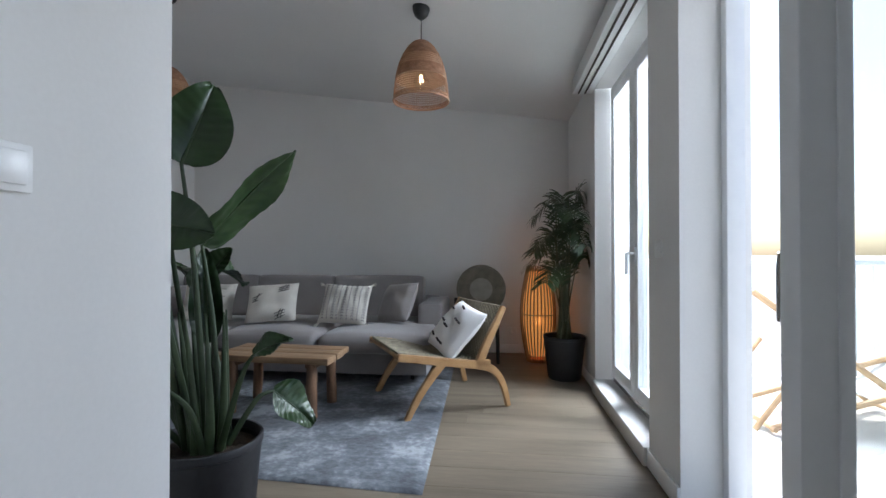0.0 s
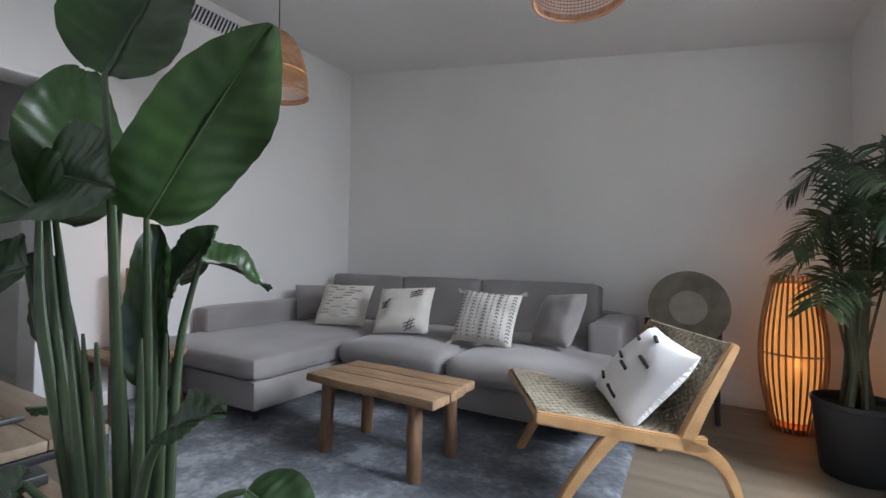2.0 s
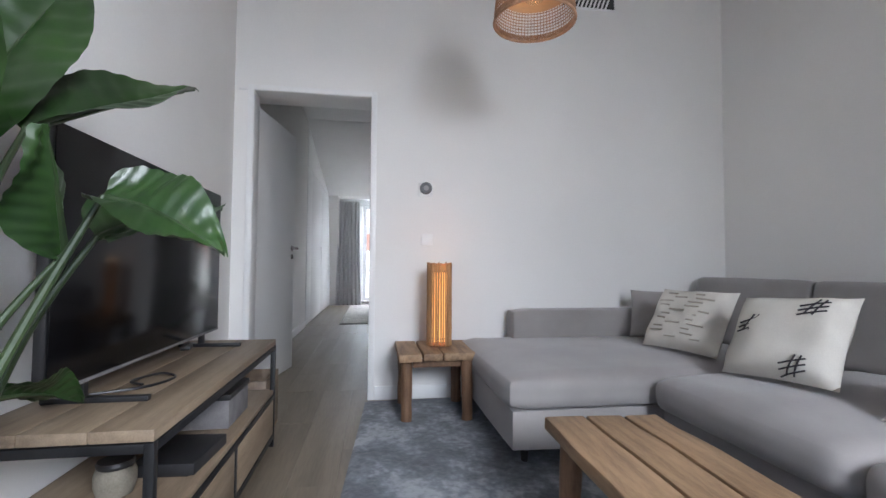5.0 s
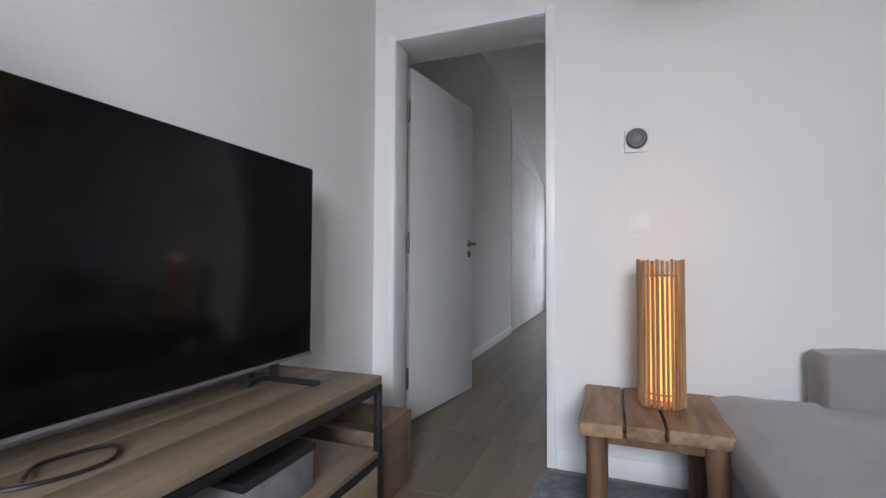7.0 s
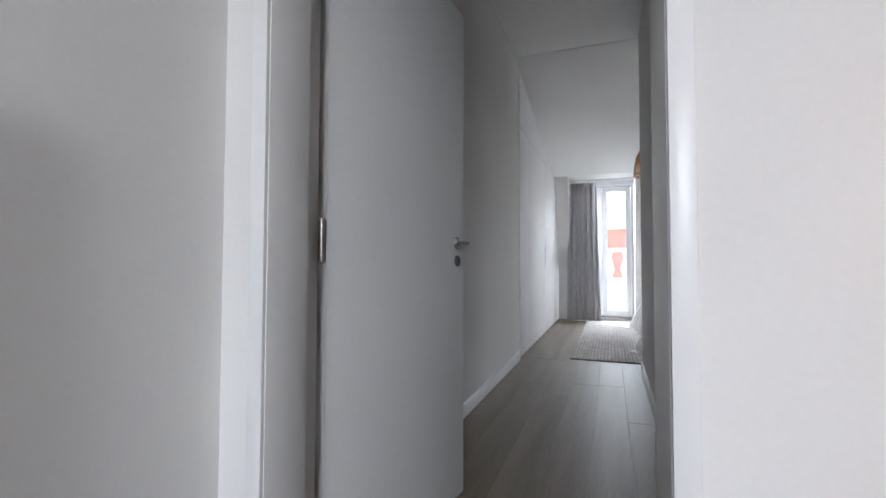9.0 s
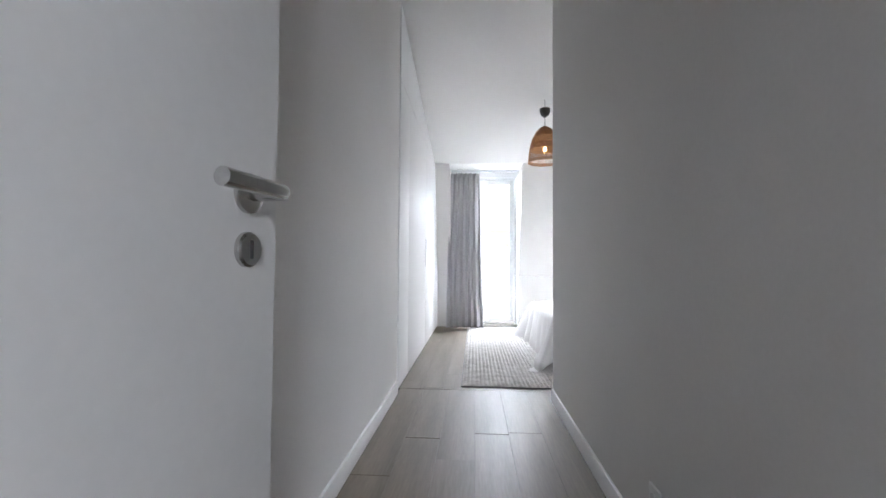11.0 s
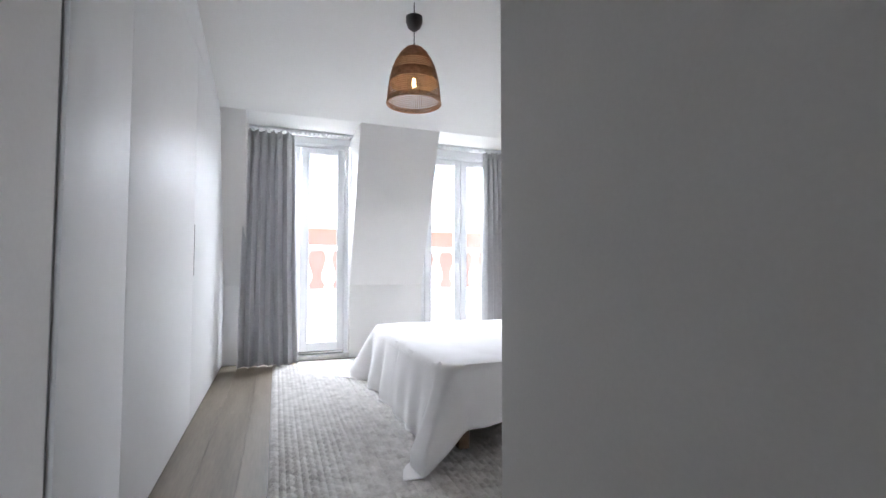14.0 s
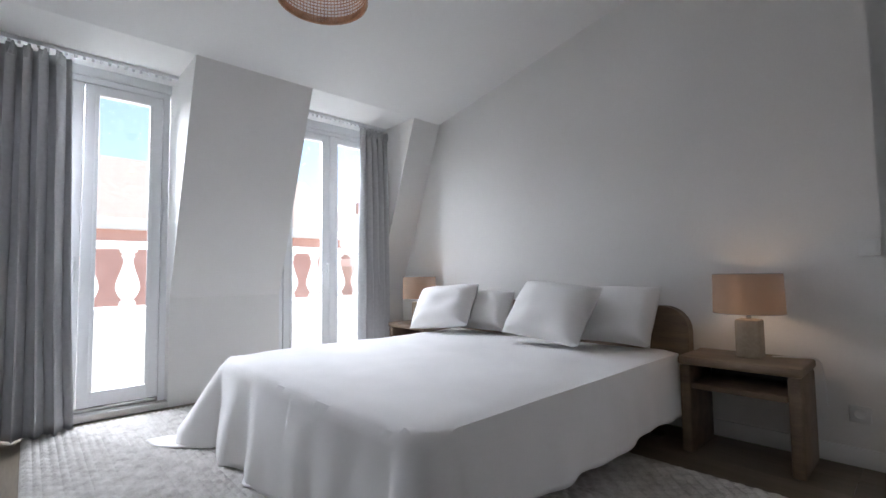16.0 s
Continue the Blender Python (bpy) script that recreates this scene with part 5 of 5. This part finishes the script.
pillow("scatter_pillow", "white square pillow leaning on the bed pillows", 0.56, 0.39, 0.21, (-9.54, 3.79, 0.497), 36, 8, COTTON, 35, 6)
pillow("scatter_pillow", "white square pillow leaning on the bed pillows", 0.60, 0.42, 0.21, (-8.52, 3.76, 0.497), 36, -2, COTTON, 37, -5)


def nightstand(at, label):
    o = thing("nightstand", label, "nightstand", at, 0, "nightstands by the bed")
    w, d, h, t = 0.265, 0.18, 0.50, 0.045
    part("top", box(-w, w, -d, d, h - t, h, 0.012), WALNUT, o)
    for s in (-1, 1):
        part("side", box(min(s * (w - 0.005), s * (w - 0.06)), max(s * (w - 0.005), s * (w - 0.06)), -d + 0.008, d - 0.008, 0.0, h - t - 0.0005, 0.015), WALNUT, o)
    part("shelf", box(-w + 0.062, w - 0.062, -d + 0.012, d - 0.012, h - 0.165, h - 0.135, 0.004), WALNUT, o)
    part("back", box(-w + 0.062, w - 0.062, d - 0.022, d - 0.012, h - 0.134, h - t - 0.001), SOFADARK, o)
    return o


def bedside_lamp(at, label):
    o = thing("bedside_lamp", label, "lamp", at, 0, "bedside lamps")
    part("base", box(-0.055, 0.055, -0.055, 0.055, 0.0, 0.195, 0.012), CERAMIC, o, "square tan stone base")
    part("neck", lathe([(0.0, 0.195), (0.012, 0.195), (0.012, 0.235), (0.0, 0.235)], 14), CHROME, o)
    part("shade", lathe([(0.160, 0.225), (0.155, 0.430)], 44), LINENGLOW, o, "beige linen drum shade")
    bm = bmesh.new()
    for r, z in ((0.160, 0.226), (0.155, 0.429)):
        lathe([(r + 0.002 * math.cos(a), z + 0.002 * math.sin(a)) for a in [2 * math.pi * j / 6 for j in range(7)]], 44, (0, 0, 0), bm)
    part("shade_ring", bm, CHROME, o)
    part("bulb", lathe([(0.0, 0.24), (0.014, 0.245), (0.03, 0.29), (0.028, 0.32), (0.0, 0.34)], 18), FROSTED, o, "glowing frosted bulb").visible_shadow = False
    bulb_light("bedside_bulb", at[0], at[1], at[2] + 0.30, 0.10, 0.03, (1.0, 0.72, 0.46))
    return o


FROSTED = glowing("frosted_bulb", (1.0, 0.70, 0.42), 1.6)
nightstand((-7.545, 4.06, 0.0), "walnut nightstand with an open shelf beside the bed")
nightstand((-10.17, 4.06, 0.0), "walnut nightstand with an open shelf by the curtain")
bedside_lamp((-7.52, 4.08, 0.5005), "lit bedside lamp with a drum shade on the nightstand")
bedside_lamp((-10.17, 4.06, 0.5005), "lit bedside lamp with a drum shade near the curtain")
solo("lamp_cord", tube(smooth_path([(-7.44, 4.14, 0.505), (-7.34, 4.15, 0.51), (-7.265, 4.19, 0.5), (-7.25, 4.225, 0.42), (-7.245, 4.255, 0.27)], 6), 0.0035, 6), PLASTIC, "white lamp cord hanging over the nightstand", "cable")
pendant((-8.48, 2.165, 2.065), 0.565, "woven rattan bell pendant lamp over the bed foot", 0.105)


def curtain(y0, y1, x, label, folds, seed, flare):
    c = thing("curtain", label, "curtain", (0, 0, 0))

    def f(u, v):
        z = 0.012 + (2.372 - 0.012) * v
        y = y0 + (y1 - y0) * u + flare * (1 - v) * (u - 0.4)
        ph = 2 * math.pi * folds * u
        amp = 0.062 * (0.85 + 0.4 * noise.noise(Vector((u * 6, v * 0.8, seed)))) * (1 - 0.4 * v ** 6)
        lean = 0.02 * (1 - v) * math.sin(seed + u * 9)
        return Vector((x + amp * math.sin(ph + 0.6 * math.sin(seed + 3 * v)) + lean + 0.006 * noise.noise(Vector((u * 8, v * 3, seed))), y + 0.014 * math.sin(2 * ph + seed) + 0.012 * noise.noise(Vector((u * 5, v * 1.5, seed + 9))), z))
    ob = part("fabric", sheet(f, int(folds * 16), 40), CURTAIN, c)
    m = ob.modifiers.new("thickness", "SOLIDIFY")
    m.thickness = 0.003
    for k in range(int(folds)):
        y = y0 + (y1 - y0) * (k + 0.5) / folds
        part("pleat", tube([(x + 0.025, y - 0.008, 2.30), (x + 0.032, y, 2.345), (x + 0.02, y, 2.385)], [0.016, 0.012, 0.008], 8), CURTAIN, c)


curtain(1.03, 1.47, -10.55, "grey linen curtain drawn aside at the balcony door", 6, 1.0, 0.12)
curtain(3.66, 3.99, -10.56, "grey linen curtain drawn aside beside the nightstand", 5, 4.0, 0.03)
for n, (a, b) in (("south", (1.055, 2.095)), ("north", (2.935, 3.955))):
    rail = thing("curtain_rail", "white ceiling curtain rail with small gliders", "curtain rail", (0, 0, 0))
    part("track", box(-10.575, -10.545, a, b, 2.405, 2.4295, 0.002), PVC, rail)
    for k in range(22):
        y = a + 0.05 + (b - a - 0.1) * k / 21
        part("glider", box(-10.566, -10.554, y - 0.008, y + 0.008, 2.385, 2.404, 0.002), PVC, rail)


# ---- outdoors ----
tagged(new("ground", mesh_of("ground", box(-2500, 2500, -2500, 2500, -12.2, -12.0), RENDERWALL, False)), "pale city ground far below the roof terrace", "ground", kind="structure")
built("terrace_east", box(1.33, 4.6, -4.0, 8.0, -0.3, -0.02), TERRACE, "pale tiled roof terrace outside the living room", "terrace")
built("terrace_west", box(-14.2, -10.95, -3.0, 8.0, -0.3, -0.01), TERRACE, "pale tiled balcony outside the bedroom", "terrace")
built("house_wall", box(-10.94, 1.32, -2.6, -2.36, -12.0, 3.3), RENDERWALL, "outer side of the house", "wall")
built("house_base", box(-14.2, 4.6, -4.0, 8.0, -12.0, -0.301), RENDERWALL, "rendered storeys of the house below the flat", "wall")


def railing():
    r = thing("terrace_railing", "white metal railing round the roof terrace", "railing", (0, 0, 0))
    x = 3.6
    part("top_rail", box(x - 0.025, x + 0.025, -3.9, 7.9, 0.97, 1.01, 0.006), PVC, r)
    part("bottom_rail", box(x - 0.015, x + 0.015, -3.9, 7.9, 0.08, 0.11, 0.004), PVC, r)
    bar = mesh_of("bar", tube([(0, 0, 0.11), (0, 0, 0.97)], 0.009, 6), PVC)
    for k in range(98):
        o = new("bar", bar)
        o.parent = r
        o.location = (x, -3.8 + 0.12 * k, 0)
    y = 3.42
    part("top_rail", box(1.36, x - 0.03, y - 0.025, y + 0.025, 0.97, 1.01, 0.006), PVC, r)
    part("bottom_rail", box(1.36, x - 0.03, y - 0.015, y + 0.015, 0.08, 0.11, 0.004), PVC, r)
    for k in range(18):
        o = new("bar", bar)
        o.parent = r
        o.location = (1.45 + 0.12 * k, y, 0)
    for y in (-3.85, -1.5, 0.9, 3.42, 5.6, 7.85):
        part("post", box(x - 0.03, x + 0.03, y - 0.03, y + 0.03, -0.02, 1.03, 0.005), PVC, r)


railing()


def deck_chair(at, turn):
    d = thing("deck_chair", "folding wooden deck chair with white canvas on the terrace", "deck chair", at, turn)
    for y in (-0.28, 0.28):
        part("back_rail", tube([(-0.45, y, 0.04), (0.62, y, 0.86)], 0.02, 8), DECKWOOD, d)
        part("seat_rail", tube([(-0.62, y * 0.88, 0.40), (0.50, y * 0.88, 0.03)], 0.02, 8), DECKWOOD, d)
        part("prop", tube([(0.60, y * 0.95, 0.03), (0.22, y * 0.95, 0.56)], 0.016, 8), DECKWOOD, d)
    for x, z in ((0.60, 0.845), (-0.60, 0.395), (-0.43, 0.055), (0.49, 0.035)):
        part("crossbar", tube([(x, -0.28, z), (x, 0.28, z)], 0.015, 8), DECKWOOD, d)

    def f(u, v):
        keys = [(-0.60, 0.41), (-0.2, 0.20), (0.15, 0.36), (0.60, 0.86)]
        p = smooth_path([(a, 0, b) for a, b in keys], 6)
        q = p[min(int(u * 18), 18)]
        return Vector((q.x, -0.24 + 0.48 * v, q.z))
    c = part("canvas", sheet(f, 18, 6), CANVAS, d, "white canvas sling")
    m = c.modifiers.new("thickness", "SOLIDIFY")
    m.thickness = 0.004


deck_chair((2.42, 2.80, -0.02), 180)


def balustrade():
    b = thing("balustrade", "white stone parapet with urn balusters round the balcony", "balustrade", (0, 0, 0))
    x = -11.75
    part("low_wall", box(x - 0.12, x + 0.12, -2.6, 7.6, -0.01, 0.66, 0.01), WHITESTONE, b)
    part("plinth", box(x - 0.14, x + 0.14, -2.6, 7.6, 0.661, 0.70, 0.008), WHITESTONE, b)
    part("rail", box(x - 0.14, x + 0.14, -2.6, 7.6, 1.221, 1.275, 0.012), WHITESTONE, b)
    prof = [(0.0, 0.0), (0.075, 0.0), (0.075, 0.035), (0.05, 0.06), (0.085, 0.10), (0.112, 0.16), (0.105, 0.22), (0.07, 0.31), (0.045, 0.39), (0.042, 0.43), (0.065, 0.455), (0.045, 0.475), (0.08, 0.49), (0.08, 0.519), (0.0, 0.519)]
    me = mesh_of("baluster", lathe([(0.82 * rad, z) for rad, z in prof], 18), WHITESTONE)
    for k in range(33):
        o = new("baluster", me)
        o.parent = b
        o.location = (x, 1.68 - 0.30 * 14 + 0.30 * k, 0.7005)


balustrade()


def town_house(at, turn, w, d, h, roof, storeys, cols, label, wall):
    t = thing("town_house", label, "house", at, turn, "houses across the street")
    part("wall", box(-w / 2, w / 2, -d / 2, d / 2, 0, h), wall, t, "", False)
    r = bmesh.new()
    vs = [r.verts.new(p) for p in ((-w / 2 - .3, -d / 2 - .3, h), (w / 2 + .3, -d / 2 - .3, h), (w / 2 + .3, d / 2 + .3, h), (-w / 2 - .3, d / 2 + .3, h), (-w / 2 - .3, 0, h + roof), (w / 2 + .3, 0, h + roof))]
    for q in ((0, 1, 5, 4), (2, 3, 4, 5), (0, 4, 3), (1, 2, 5), (3, 2, 1, 0)):
        r.faces.new([vs[i] for i in q])
    roof_ob = part("roof", r, ROOFTILE, t, "faded clay tile roof", False)
    part("cornice", box(-w / 2 - 0.35, w / 2 + 0.35, -d / 2 - 0.35, d / 2 + 0.35, h - 0.45, h - 0.002, 0.03), WHITESTONE, t, "white cornice")
    for k in range(int(d / 2 / 0.45)):
        f0 = (k + 0.5) / int(d / 2 / 0.45)
        part("tile_course", box(-w / 2 - 0.3, w / 2 + 0.3, (-d / 2 - 0.3) * (1 - f0) - 0.05, (-d / 2 - 0.3) * (1 - f0) + 0.05, h + roof * f0 - 0.04, h + roof * f0 + 0.06), ROOFTILE, roof_ob, "", False)
    part("chimney", box(w * 0.2, w * 0.2 + 0.9, -0.9, 0.0, h + roof * 0.3, h + roof + 1.0, 0.02), TERRACOTTA, roof_ob)
    for s in range(storeys):
        for c in range(cols):
            x, z = -w / 2 + w * (c + 0.5) / cols, h - 2.6 - 3.2 * s
            win = part("window", box(x - 0.55, x + 0.55, -d / 2 - 0.05, -d / 2 + 0.02, z, z + 1.7, 0.02), PVC, t)
            part("pane", box(x - 0.45, x + 0.45, -d / 2 - 0.06, -d / 2 - 0.045, z + 0.1, z + 1.6), SCREEN, win, "", False)


town_house((-34, 1.0, -12.0), -90, 26, 10, 15.4, 3.6, 4, 8, "pink house with a white cornice and tile roof", PINKWALL)
town_house((-36, 24.0, -12.0), -90, 16, 10, 14.0, 3.6, 3, 5, "pale house with a tile roof across the street", RENDERWALL)
town_house((44, 2.0, -12.0), 90, 30, 10, 13.5, 2.5, 4, 10, "white apartment house across the terrace", RENDERWALL)
town_house((48, -32.0, -12.0), 90, 26, 10, 14.5, 2.5, 4, 8, "white apartment house across the terrace", RENDERWALL)
town_house((48, 36.0, -12.0), 90, 26, 10, 15.0, 2.5, 4, 8, "white apartment house across the terrace", RENDERWALL)


# ---- oak planks ----
def lay_planks(x0, x1, y0, y1, seed):
    random.seed(seed)
    width, length = 0.192, 1.9
    rows = int(math.ceil((y1 - y0) / width - 0.02))
    meshes = {}
    for r in range(rows):
        a = y0 + r * width
        b = min(a + width, y1)
        x = x0 - random.uniform(0.1, length - 0.3)
        while x < x1 - 0.01:
            s, e = max(x, x0), min(x + length, x1)
            key = (round(e - s, 2), round(b - a, 3))
            if key not in meshes:
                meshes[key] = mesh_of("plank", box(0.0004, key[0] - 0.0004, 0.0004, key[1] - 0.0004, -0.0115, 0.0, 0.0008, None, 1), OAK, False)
            if e - s > 0.02:
                o = new("plank", meshes[key])
                o.parent = floor_base
                o.location = (s, a, 0)
            x += length


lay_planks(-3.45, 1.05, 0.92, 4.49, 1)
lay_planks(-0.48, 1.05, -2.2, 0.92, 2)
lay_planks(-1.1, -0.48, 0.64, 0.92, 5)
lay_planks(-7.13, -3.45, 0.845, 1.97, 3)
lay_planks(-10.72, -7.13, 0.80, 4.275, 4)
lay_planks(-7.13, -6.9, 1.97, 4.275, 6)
